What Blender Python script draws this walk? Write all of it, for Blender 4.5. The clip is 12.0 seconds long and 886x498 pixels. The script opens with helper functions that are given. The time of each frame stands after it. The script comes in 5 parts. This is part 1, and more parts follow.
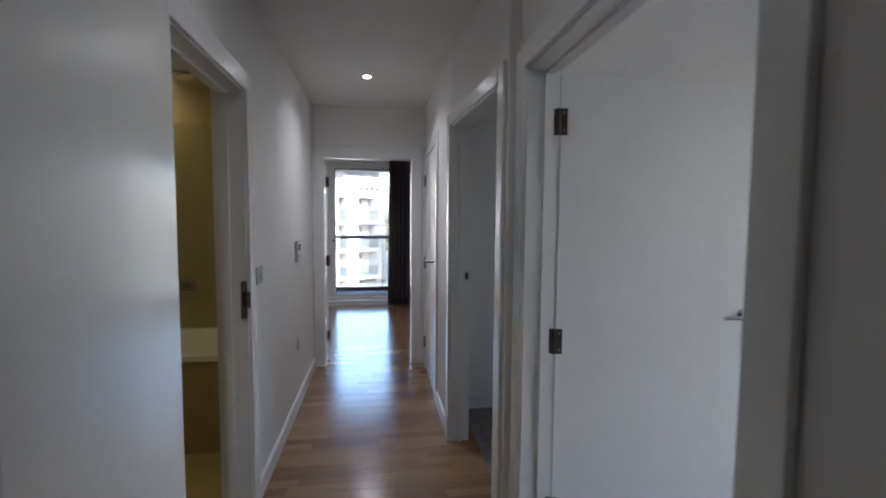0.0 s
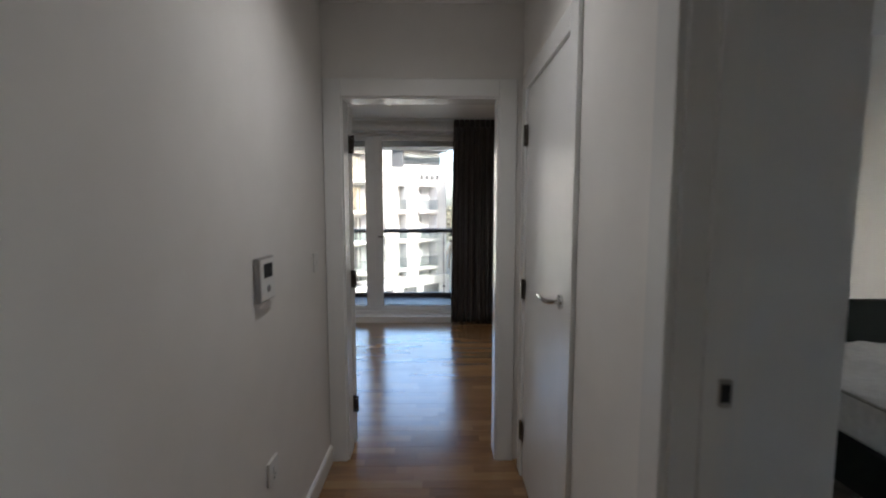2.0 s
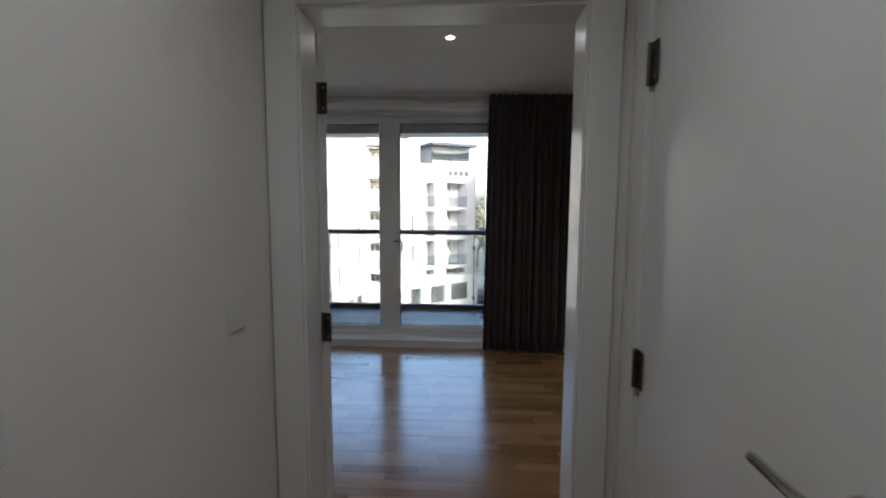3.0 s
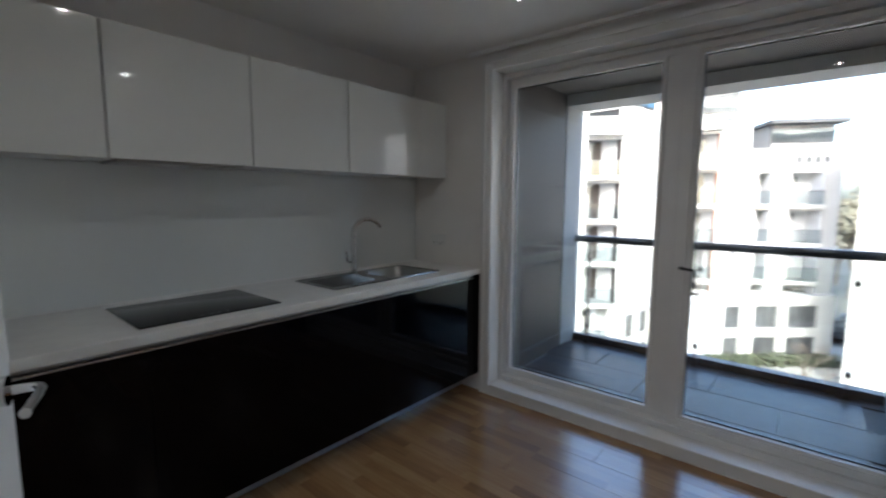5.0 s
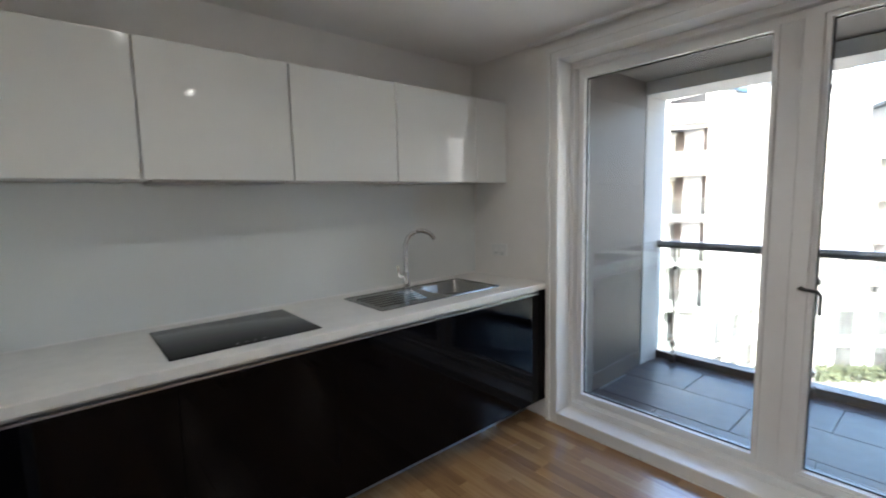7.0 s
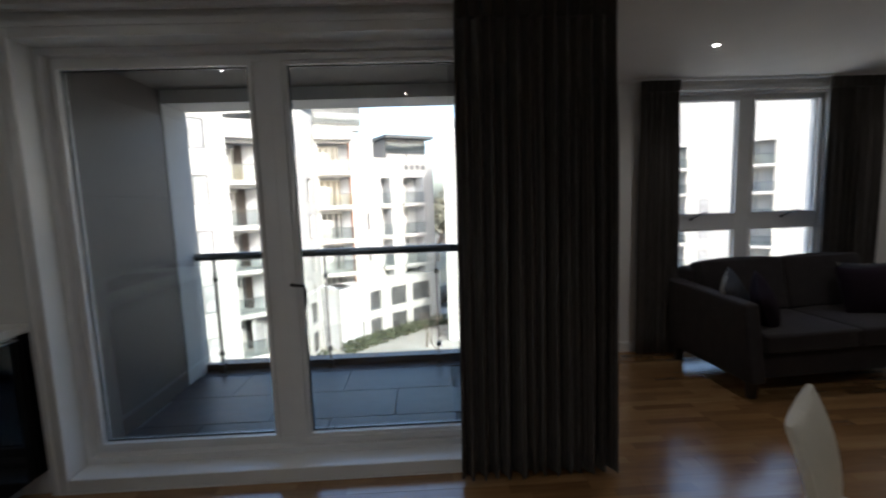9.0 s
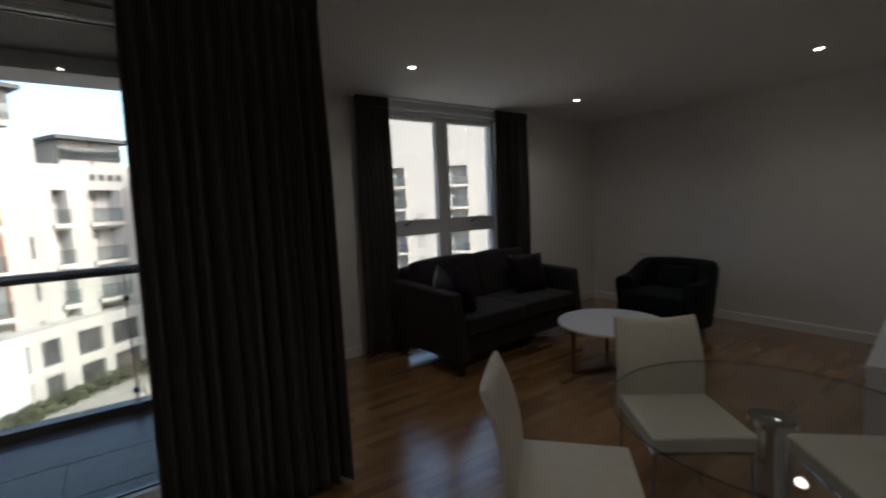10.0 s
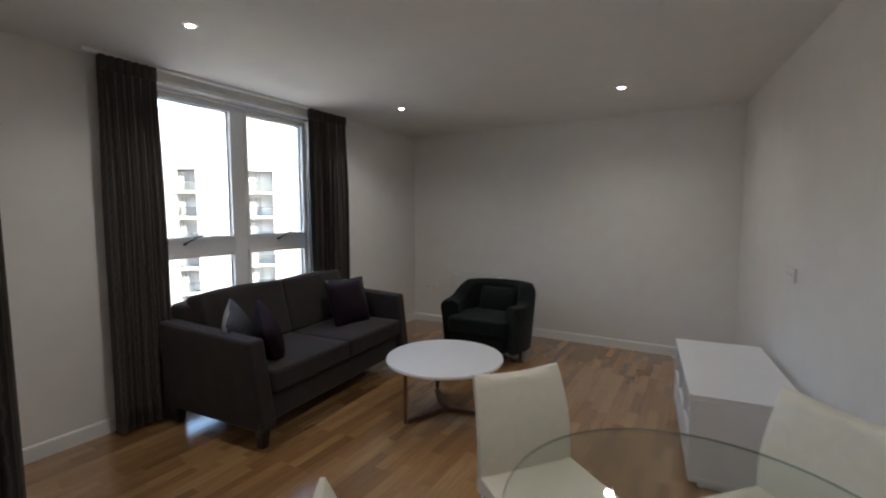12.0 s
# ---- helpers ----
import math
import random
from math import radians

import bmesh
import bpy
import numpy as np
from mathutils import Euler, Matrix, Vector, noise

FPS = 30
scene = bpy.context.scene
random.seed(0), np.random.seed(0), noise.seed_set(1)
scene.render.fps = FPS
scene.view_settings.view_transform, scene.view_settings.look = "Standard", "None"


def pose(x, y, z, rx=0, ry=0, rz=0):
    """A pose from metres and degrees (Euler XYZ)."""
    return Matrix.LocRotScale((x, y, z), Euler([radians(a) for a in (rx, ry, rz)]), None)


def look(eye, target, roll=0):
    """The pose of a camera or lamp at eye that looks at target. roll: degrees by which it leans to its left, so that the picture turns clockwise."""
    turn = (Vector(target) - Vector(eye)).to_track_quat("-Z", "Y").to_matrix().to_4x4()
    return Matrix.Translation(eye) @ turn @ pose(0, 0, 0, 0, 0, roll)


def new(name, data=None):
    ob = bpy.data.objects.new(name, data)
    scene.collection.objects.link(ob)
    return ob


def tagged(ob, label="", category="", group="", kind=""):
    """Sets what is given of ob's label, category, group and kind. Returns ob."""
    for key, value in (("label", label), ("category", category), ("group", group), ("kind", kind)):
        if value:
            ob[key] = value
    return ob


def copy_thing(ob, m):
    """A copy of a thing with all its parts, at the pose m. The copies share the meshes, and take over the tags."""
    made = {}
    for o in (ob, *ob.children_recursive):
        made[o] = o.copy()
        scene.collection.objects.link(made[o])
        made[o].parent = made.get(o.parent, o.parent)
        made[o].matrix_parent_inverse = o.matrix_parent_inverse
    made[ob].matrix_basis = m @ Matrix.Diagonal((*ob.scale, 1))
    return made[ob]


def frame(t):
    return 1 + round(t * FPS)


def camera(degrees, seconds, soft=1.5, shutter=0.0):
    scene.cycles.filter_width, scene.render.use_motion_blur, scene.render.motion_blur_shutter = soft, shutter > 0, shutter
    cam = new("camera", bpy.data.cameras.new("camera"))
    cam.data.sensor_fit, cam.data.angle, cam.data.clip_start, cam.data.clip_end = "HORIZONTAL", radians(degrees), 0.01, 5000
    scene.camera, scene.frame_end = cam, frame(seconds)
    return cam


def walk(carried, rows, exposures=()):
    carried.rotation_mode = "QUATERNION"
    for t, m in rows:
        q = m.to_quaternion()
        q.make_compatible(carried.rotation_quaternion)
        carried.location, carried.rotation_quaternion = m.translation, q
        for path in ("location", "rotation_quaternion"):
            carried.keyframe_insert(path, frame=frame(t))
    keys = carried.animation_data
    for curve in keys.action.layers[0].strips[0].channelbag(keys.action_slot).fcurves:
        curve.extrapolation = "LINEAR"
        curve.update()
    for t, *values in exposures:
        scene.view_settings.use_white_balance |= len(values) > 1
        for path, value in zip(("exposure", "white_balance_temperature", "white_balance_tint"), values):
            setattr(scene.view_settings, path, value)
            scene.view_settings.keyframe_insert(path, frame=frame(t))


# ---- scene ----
cam = camera(90.0, 12.0, soft=2.0, shutter=0.3)
PATH = [
    (0, (0.09, -0.3, 1.426), (0.382, 1.674, 1.29), 0.4),
    (0.5, (0.141, 0.11, 1.421), (0.342, 2.092, 1.237), -0.2),
    (1, (0.152, 0.574, 1.427), (0.214, 2.565, 1.252), 0.5),
    (1.5, (0.12, 1.085, 1.433), (0.123, 3.076, 1.246), 1.0),
    (2, (0.095, 1.608, 1.421), (0.118, 3.599, 1.235), -0.0),
    (2.5, (0.089, 2.14, 1.443), (0.014, 4.13, 1.253), 0.4),
    (2.7, (0.081, 2.356, 1.432), (-0.001, 4.345, 1.236), 0.2),
    (4.3, (0.099, 3.995, 1.434), (-0.5, 5.891, 1.215), 1.4),
    (4.5, (0.038, 4.146, 1.449), (-0.711, 5.988, 1.233), 0.8),
    (5, (-0.055, 4.359, 1.444), (-1.342, 5.873, 1.223), 0.2),
    (5.5, (-0.08, 4.466, 1.438), (-1.727, 5.573, 1.189), -1.2),
    (6, (-0.095, 4.503, 1.452), (-1.836, 5.471, 1.27), -1.5),
    (6.5, (-0.147, 4.553, 1.478), (-1.849, 5.586, 1.284), -1.1),
    (6.7, (-0.192, 4.579, 1.488), (-1.831, 5.707, 1.283), -1.1),
    (8.3, (-0.054, 4.738, 1.544), (-0.648, 6.633, 1.306), -1.8),
    (8.5, (0.005, 4.74, 1.521), (-0.405, 6.685, 1.298), -1.7),
    (9, (0.111, 4.707, 1.507), (0.184, 6.692, 1.279), -2.0),
    (9.5, (0.231, 4.738, 1.432), (0.823, 6.636, 1.215), -2.3),
    (10, (0.244, 4.809, 1.428), (1.394, 6.433, 1.227), -2.4),
    (10.5, (0.268, 4.843, 1.428), (1.798, 6.12, 1.26), -3.2),
    (11, (0.319, 4.896, 1.423), (1.992, 5.98, 1.249), -1.3),
    (11.5, (0.502, 5.073, 1.443), (2.275, 5.985, 1.282), -0.9),
    (12, (0.669, 5.339, 1.47), (2.389, 6.347, 1.304), -0.1),
]

EXPOSURES = [(0.0, 3.35, 5620, 14), (0.5, 3.05, 5735, 16), (1.0, 3.05, 6050, 14), (2.0, 2.87, 6120, 12), (2.7, 2.56, 5992, 10), (4.3, 2.91, 5818, 10), (5.0, 2.96, 5860, 10), (5.5, 3.45, 6060, 10), (6.0, 3.9, 6060, 10), (6.7, 4.15, 6106, 10), (8.5, 2.61, 6036, 11), (9.0, 2.23, 6070, 10), (9.5, 1.77, 6095, 10), (10.0, 1.72, 6320, 10), (10.5, 3.04, 6495, 10), (10.8, 3.44, 6310, 10), (11.5, 3.61, 6245, 10), (12.0, 3.44, 6220, 10)]
walk(cam, [(t, look(eye, target, roll)) for t, eye, target, roll in PATH], EXPOSURES)
# strengths: sky, sun, downlights of living room, corridor and bathroom
SKY, SUN, DL, DLC, DLB = 0.15, 1.0, 2.4, 1.85, 0.9

# world and sun: a clear winter day, the sun stands behind the flat, high over the court
world = bpy.data.worlds.new("sky")
scene.world = world
world.use_nodes = True
_n = world.node_tree.nodes
_sky = _n.new("ShaderNodeTexSky")
_sky.sky_type, _sky.sun_disc = "NISHITA", False
SUN_EL, SUN_AZ = radians(33), radians(158)   # azimuth clockwise from +y
_sky.sun_elevation, _sky.sun_rotation = SUN_EL, SUN_AZ
_sky.dust_density, _sky.ozone_density = 3.5, 0.8      # a white, hazy sky
_n["Background"].inputs["Strength"].default_value = SKY
world.node_tree.links.new(_sky.outputs[0], _n["Background"].inputs["Color"])
sun = new("sun", bpy.data.lights.new("sun", "SUN"))
sun.data.energy, sun.data.angle, sun.data.color = SUN, radians(0.6), (1.0, 0.95, 0.88)
_d = Vector((math.sin(SUN_AZ) * math.cos(SUN_EL), math.cos(SUN_AZ) * math.cos(SUN_EL), math.sin(SUN_EL)))
sun.matrix_world = look(_d * 50, (0, 0, 0))


# ---- small tools ----
def thing(name, m, label, category, group="", kind=""):
    ob = new(name)
    ob.matrix_world = m
    ob.empty_display_size = 0.1
    return tagged(ob, label, category, group, kind)


def finish(bm, name, material, smooth=False):
    bmesh.ops.recalc_face_normals(bm, faces=bm.faces)
    me = bpy.data.meshes.new(name)
    bm.to_mesh(me)
    bm.free()
    me.materials.append(material)
    if smooth:
        me.polygons.foreach_set("use_smooth", [True] * len(me.polygons))
        me.set_sharp_from_angle(angle=radians(38))
    return me


def part(name, bm, material, parent=None, label="", smooth=True, m=None):
    ob = new(name, finish(bm, name, material, smooth))
    ob.parent = parent
    if m is not None:
        ob.matrix_basis = m
    return tagged(ob, label)


def struct(name, bm, material, label, category, smooth=False):
    return tagged(new(name, finish(bm, name, material, smooth)), label, category, "", "structure")


def box(bm, x0, x1, y0, y1, z0, z1, bevel=0.0, seg=2, m=None):
    mm = Matrix.LocRotScale(((x0 + x1) / 2, (y0 + y1) / 2, (z0 + z1) / 2), None, (abs(x1 - x0), abs(y1 - y0), abs(z1 - z0)))
    if m is not None:
        mm = m @ mm
    geo = bmesh.ops.create_cube(bm, size=1, matrix=mm)
    if bevel:
        edges = {e for v in geo["verts"] for e in v.link_edges}
        bmesh.ops.bevel(bm, geom=list(edges), offset=bevel, segments=seg, affect="EDGES", profile=0.5)
    return bm


def prism(poly, axis, a0, a1):
    """A slab with the outline poly; axis 'x': poly is (y, z), from x=a0 to a1; axis 'y': poly is (x, z)."""
    bm = bmesh.new()
    at = (lambda a, p: (a, p[0], p[1])) if axis == "x" else (lambda a, p: (p[0], a, p[1]))
    r0, r1 = ([bm.verts.new(at(a, p)) for p in poly] for a in (a0, a1))
    bm.faces.new(r0)
    bm.faces.new(list(reversed(r1)))
    for i in range(len(poly)):
        j = (i + 1) % len(poly)
        bm.faces.new((r0[i], r0[j], r1[j], r1[i]))
    return bm


def ring(u0, u1, v0, v1, hu0, hu1, hv0, hv1, axis, a0, a1):
    """A slab with one rectangular hole; the plane is xz for axis 'y' and xy for axis 'z'."""
    bm = bmesh.new()
    at = (lambda u, v, a: (u, a, v)) if axis == "y" else (lambda u, v, a: (u, v, a))
    rows = [[bm.verts.new(at(u, v, a)) for u, v in ((p0, q0), (p1, q0), (p1, q1), (p0, q1))] for a in (a0, a1) for p0, p1, q0, q1 in ((u0, u1, v0, v1), (hu0, hu1, hv0, hv1))]
    for i in range(4):
        j = (i + 1) % 4
        bm.faces.new((rows[0][i], rows[0][j], rows[1][j], rows[1][i]))
        bm.faces.new((rows[2][i], rows[2][j], rows[3][j], rows[3][i]))
        bm.faces.new((rows[0][i], rows[0][j], rows[2][j], rows[2][i]))
        bm.faces.new((rows[1][i], rows[1][j], rows[3][j], rows[3][i]))
    return bm


def boxes(*rows, bevel=0.0):
    bm = bmesh.new()
    for r in rows:
        box(bm, *r, bevel=bevel)
    return bm


def cyl(bm, p0, p1, r, r2=None, seg=20):
    p0, p1 = Vector(p0), Vector(p1)
    d = p1 - p0
    m = Matrix.Translation((p0 + p1) / 2) @ d.to_track_quat("Z", "Y").to_matrix().to_4x4()
    bmesh.ops.create_cone(bm, cap_ends=True, segments=seg, radius1=r, radius2=r if r2 is None else r2, depth=d.length, matrix=m)
    return bm


def tube(bm, pts, r, seg=12):
    pts = [Vector(p) for p in pts]
    rings = []
    for i, p in enumerate(pts):
        d = (pts[min(i + 1, len(pts) - 1)] - pts[max(i - 1, 0)]).normalized()
        up = Vector((0, 0, 1)) if abs(d.z) < 0.95 else Vector((1, 0, 0))
        if len(rings) and abs(d.z) >= 0.3:
            up = last
        a = d.cross(up).normalized()
        b = a.cross(d).normalized()
        last = b
        rings.append([bm.verts.new(p + r * (math.cos(k * math.tau / seg) * a + math.sin(k * math.tau / seg) * b)) for k in range(seg)])
    for r0, r1 in zip(rings, rings[1:]):
        for k in range(seg):
            bm.faces.new((r0[k], r0[(k + 1) % seg], r1[(k + 1) % seg], r1[k]))
    bm.faces.new(rings[0])
    bm.faces.new(list(reversed(rings[-1])))
    return bm


def lathe(bm, prof, seg=48):
    rings = [[bm.verts.new((r * math.cos(k * math.tau / seg), r * math.sin(k * math.tau / seg), z)) for k in range(seg)] for r, z in prof]
    for r0, r1 in zip(rings, rings[1:]):
        for k in range(seg):
            bm.faces.new((r0[k], r0[(k + 1) % seg], r1[(k + 1) % seg], r1[k]))
    bm.faces.new(rings[0])
    bm.faces.new(list(reversed(rings[-1])))
    return bm


def cushion(bm, w, d, h, m=Matrix(), pinch=0.86, n=14, power=0.42):
    """A stuffed pillow: w x d across, h thick, corners drawn out."""
    for s in (1, -1):
        grid = []
        for i in range(n + 1):
            row = []
            for j in range(n + 1):
                u, v = 2 * i / n - 1, 2 * j / n - 1
                f = max(0.0, (1 - u * u) * (1 - v * v)) ** power
                k = 1 - (1 - pinch) * (1 - max(abs(u), abs(v)) ** 2 * min(1, abs(u * v) + 0.0)) * 0.5
                row.append(bm.verts.new(m @ Vector((u * w / 2 * k, v * d / 2 * k, s * h / 2 * f))))
            grid.append(row)
        for i in range(n):
            for j in range(n):
                bm.faces.new((grid[i][j], grid[i + 1][j], grid[i + 1][j + 1], grid[i][j + 1]))
    bmesh.ops.remove_doubles(bm, verts=bm.verts, dist=0.0005)
    return bm


# ---- materials ----
def mat(name, color, rough=0.5, metal=0.0, grain=0.0, scale=40.0, bump=0.0, bscale=200.0, spec=0.5, tint=None, stretch=(1, 1, 1), coat=0.0, sheen=0.0):
    m = bpy.data.materials.new(name)
    m.use_nodes = True
    nt = m.node_tree
    N, L = nt.nodes, nt.links
    p = N["Principled BSDF"]
    p.inputs["Base Color"].default_value = (*color, 1)
    p.inputs["Roughness"].default_value = rough
    p.inputs["Metallic"].default_value = metal
    p.inputs["Specular IOR Level"].default_value = spec
    p.inputs["Coat Weight"].default_value = coat
    p.inputs["Coat Roughness"].default_value = 0.04
    p.inputs["Sheen Weight"].default_value = sheen
    tc = N.new("ShaderNodeTexCoord")
    mp = N.new("ShaderNodeMapping")
    mp.inputs["Scale"].default_value = stretch
    L.new(tc.outputs["Object"], mp.inputs["Vector"])
    if grain:
        a = N.new("ShaderNodeTexNoise")
        a.inputs["Scale"].default_value, a.inputs["Detail"].default_value = scale, 5
        b = N.new("ShaderNodeTexNoise")
        b.inputs["Scale"].default_value, b.inputs["Detail"].default_value = scale * 0.07, 3
        L.new(mp.outputs[0], a.inputs["Vector"])
        L.new(mp.outputs[0], b.inputs["Vector"])
        mid = N.new("ShaderNodeMath")
        mid.operation = "ADD"
        L.new(a.outputs[0], mid.inputs[0])
        L.new(b.outputs[0], mid.inputs[1])
        ramp = N.new("ShaderNodeValToRGB")
        c2 = tint or tuple(c * (1 - grain) for c in color)
        c1 = color if tint else tuple(min(1, c * (1 + grain * 0.5)) for c in color)
        ramp.color_ramp.elements[0].position, ramp.color_ramp.elements[0].color = 0.35, (*c2, 1)
        ramp.color_ramp.elements[1].position, ramp.color_ramp.elements[1].color = 0.65, (*c1, 1)
        half = N.new("ShaderNodeMath")
        half.operation = "MULTIPLY"
        half.inputs[1].default_value = 0.5
        L.new(mid.outputs[0], half.inputs[0])
        L.new(half.outputs[0], ramp.inputs[0])
        L.new(ramp.outputs[0], p.inputs["Base Color"])
        rr = N.new("ShaderNodeMapRange")
        rr.inputs["To Min"].default_value, rr.inputs["To Max"].default_value = max(0.02, rough * 0.85), min(1, rough * 1.15)
        L.new(b.outputs[0], rr.inputs["Value"])
        L.new(rr.outputs[0], p.inputs["Roughness"])
    if bump:
        c = N.new("ShaderNodeTexNoise")
        c.inputs["Scale"].default_value, c.inputs["Detail"].default_value = bscale, 4
        L.new(mp.outputs[0], c.inputs["Vector"])
        bn = N.new("ShaderNodeBump")
        bn.inputs["Strength"].default_value, bn.inputs["Distance"].default_value = bump, 0.002
        L.new(c.outputs[0], bn.inputs["Height"])
        L.new(bn.outputs[0], p.inputs["Normal"])
    return m


def glow(name, color, strength):
    m = bpy.data.materials.new(name)
    m.use_nodes = True
    p = m.node_tree.nodes["Principled BSDF"]
    p.inputs["Emission Color"].default_value = (*color, 1)
    p.inputs["Emission Strength"].default_value = strength
    return m


def clear_glass(name, tint=(0.97, 0.985, 0.98), ior=1.45, rough=0.0):
    """Thin window glass: lets light straight through and mirrors at a slant."""
    m = bpy.data.materials.new(name)
    m.use_nodes = True
    nt = m.node_tree
    N, L = nt.nodes, nt.links
    N.remove(N["Principled BSDF"])
    t, g, f, mix = N.new("ShaderNodeBsdfTransparent"), N.new("ShaderNodeBsdfGlossy"), N.new("ShaderNodeLayerWeight"), N.new("ShaderNodeMixShader")
    t.inputs[0].default_value = (*tint, 1)
    g.inputs["Roughness"].default_value = rough
    f.inputs[0].default_value = 0.5
    pw, ma = N.new("ShaderNodeMath"), N.new("ShaderNodeMath")
    pw.operation, ma.operation = "POWER", "MULTIPLY_ADD"
    pw.inputs[1].default_value = 5.0
    r0 = ((ior - 1) / (ior + 1)) ** 2
    ma.inputs[1].default_value, ma.inputs[2].default_value = 0.75, r0
    L.new(f.outputs["Facing"], pw.inputs[0])
    L.new(pw.outputs[0], ma.inputs[0])
    L.new(ma.outputs[0], mix.inputs[0])
    L.new(t.outputs[0], mix.inputs[1])
    L.new(g.outputs[0], mix.inputs[2])
    L.new(mix.outputs[0], N["Material Output"].inputs[0])
    return m


def wood_floor(name):
    """Three-strip oak: every strip of a board has its own tone, grain runs along x."""
    m = bpy.data.materials.new(name)
    m.use_nodes = True
    nt = m.node_tree
    N, L = nt.nodes, nt.links
    p = N["Principled BSDF"]
    geo = N.new("ShaderNodeNewGeometry")
    sep = N.new("ShaderNodeSeparateXYZ")
    L.new(geo.outputs["Position"], sep.inputs[0])

    def math_node(op, a, b=None):
        n = N.new("ShaderNodeMath")
        n.operation = op
        for i, v in enumerate((a, b)):
            if v is None:
                continue
            if isinstance(v, (int, float)):
                n.inputs[i].default_value = v
            else:
                L.new(v, n.inputs[i])
        return n.outputs[0]
    strip = math_node("FLOOR", math_node("DIVIDE", math_node("SUBTRACT", sep.outputs["Y"], 4.13 - 40 * 0.195), 0.065))
    wn = N.new("ShaderNodeTexWhiteNoise")
    wn.noise_dimensions = "1D"
    L.new(strip, wn.inputs["W"])
    seg = math_node("FLOOR", math_node("ADD", math_node("DIVIDE", sep.outputs["X"], 0.42), math_node("MULTIPLY", wn.outputs["Value"], 7.0)))
    comb = N.new("ShaderNodeCombineXYZ")
    L.new(strip, comb.inputs[0])
    L.new(seg, comb.inputs[1])
    wn2 = N.new("ShaderNodeTexWhiteNoise")
    wn2.noise_dimensions = "2D"
    L.new(comb.outputs[0], wn2.inputs["Vector"])
    mp = N.new("ShaderNodeMapping")
    mp.inputs["Scale"].default_value = (1.6, 22, 1)
    L.new(geo.outputs["Position"], mp.inputs["Vector"])
    off = N.new("ShaderNodeVectorMath")
    off.operation = "ADD"
    L.new(mp.outputs[0], off.inputs[0])
    L.new(wn2.outputs["Color"], off.inputs[1])
    gr = N.new("ShaderNodeTexNoise")
    gr.inputs["Scale"].default_value, gr.inputs["Detail"].default_value, gr.inputs["Distortion"].default_value = 3.0, 6, 0.6
    L.new(off.outputs[0], gr.inputs["Vector"])
    oi = N.new("ShaderNodeObjectInfo")
    s1 = math_node("ADD", math_node("MULTIPLY", wn2.outputs["Value"], 0.42), math_node("MULTIPLY", gr.outputs[0], 0.5))
    s2 = math_node("ADD", s1, math_node("MULTIPLY", oi.outputs["Random"], 0.14))
    ramp = N.new("ShaderNodeValToRGB")
    e = ramp.color_ramp.elements
    e[0].position, e[0].color = 0.12, (0.165, 0.080, 0.031, 1)
    e[1].position, e[1].color = 0.98, (0.47, 0.29, 0.135, 1)
    mid = e.new(0.55)
    mid.color = (0.315, 0.172, 0.070, 1)
    L.new(s2, ramp.inputs[0])
    L.new(ramp.outputs[0], p.inputs["Base Color"])
    wear = N.new("ShaderNodeTexNoise")
    wear.inputs["Scale"].default_value = 2.2
    L.new(geo.outputs["Position"], wear.inputs["Vector"])
    rr = N.new("ShaderNodeMapRange")
    rr.inputs["To Min"].default_value, rr.inputs["To Max"].default_value = 0.17, 0.28
    L.new(wear.outputs[0], rr.inputs["Value"])
    L.new(rr.outputs[0], p.inputs["Roughness"])
    bn = N.new("ShaderNodeBump")
    p.inputs["Coat Weight"].default_value, p.inputs["Coat Roughness"].default_value = 1.0, 0.19
    bn.inputs["Strength"].default_value, bn.inputs["Distance"].default_value = 0.12, 0.001
    L.new(gr.outputs[0], bn.inputs["Height"])
    L.new(bn.outputs[0], p.inputs["Normal"])
    return m


def stripe_cloth(name, dark, light, pitch=0.011):
    """Curtain cloth with thin vertical threads of a second tone."""
    m = mat(name, dark, 0.9, grain=0.25, scale=60, bump=0.35, bscale=500, spec=0.15, sheen=0.2)
    nt = m.node_tree
    N, L = nt.nodes, nt.links
    tc, w, mix = N.new("ShaderNodeTexCoord"), N.new("ShaderNodeTexWave"), N.new("ShaderNodeMix")
    w.bands_direction = "X"
    w.inputs["Scale"].default_value = 1 / pitch / 3.2
    w.inputs["Distortion"].default_value, w.inputs["Detail"].default_value = 3.0, 3
    L.new(tc.outputs["UV"], w.inputs["Vector"])
    mix.data_type = "RGBA"
    mix.inputs["B"].default_value = (*light, 1)
    src = N["Principled BSDF"].inputs["Base Color"].links[0].from_socket
    pw = N.new("ShaderNodeMath")
    pw.operation = "POWER"
    pw.inputs[1].default_value = 3.0
    L.new(w.outputs[0], pw.inputs[0])
    L.new(pw.outputs[0], mix.inputs["Factor"])
    L.new(src, mix.inputs["A"])
    L.new(mix.outputs["Result"], N["Principled BSDF"].inputs["Base Color"])
    return m


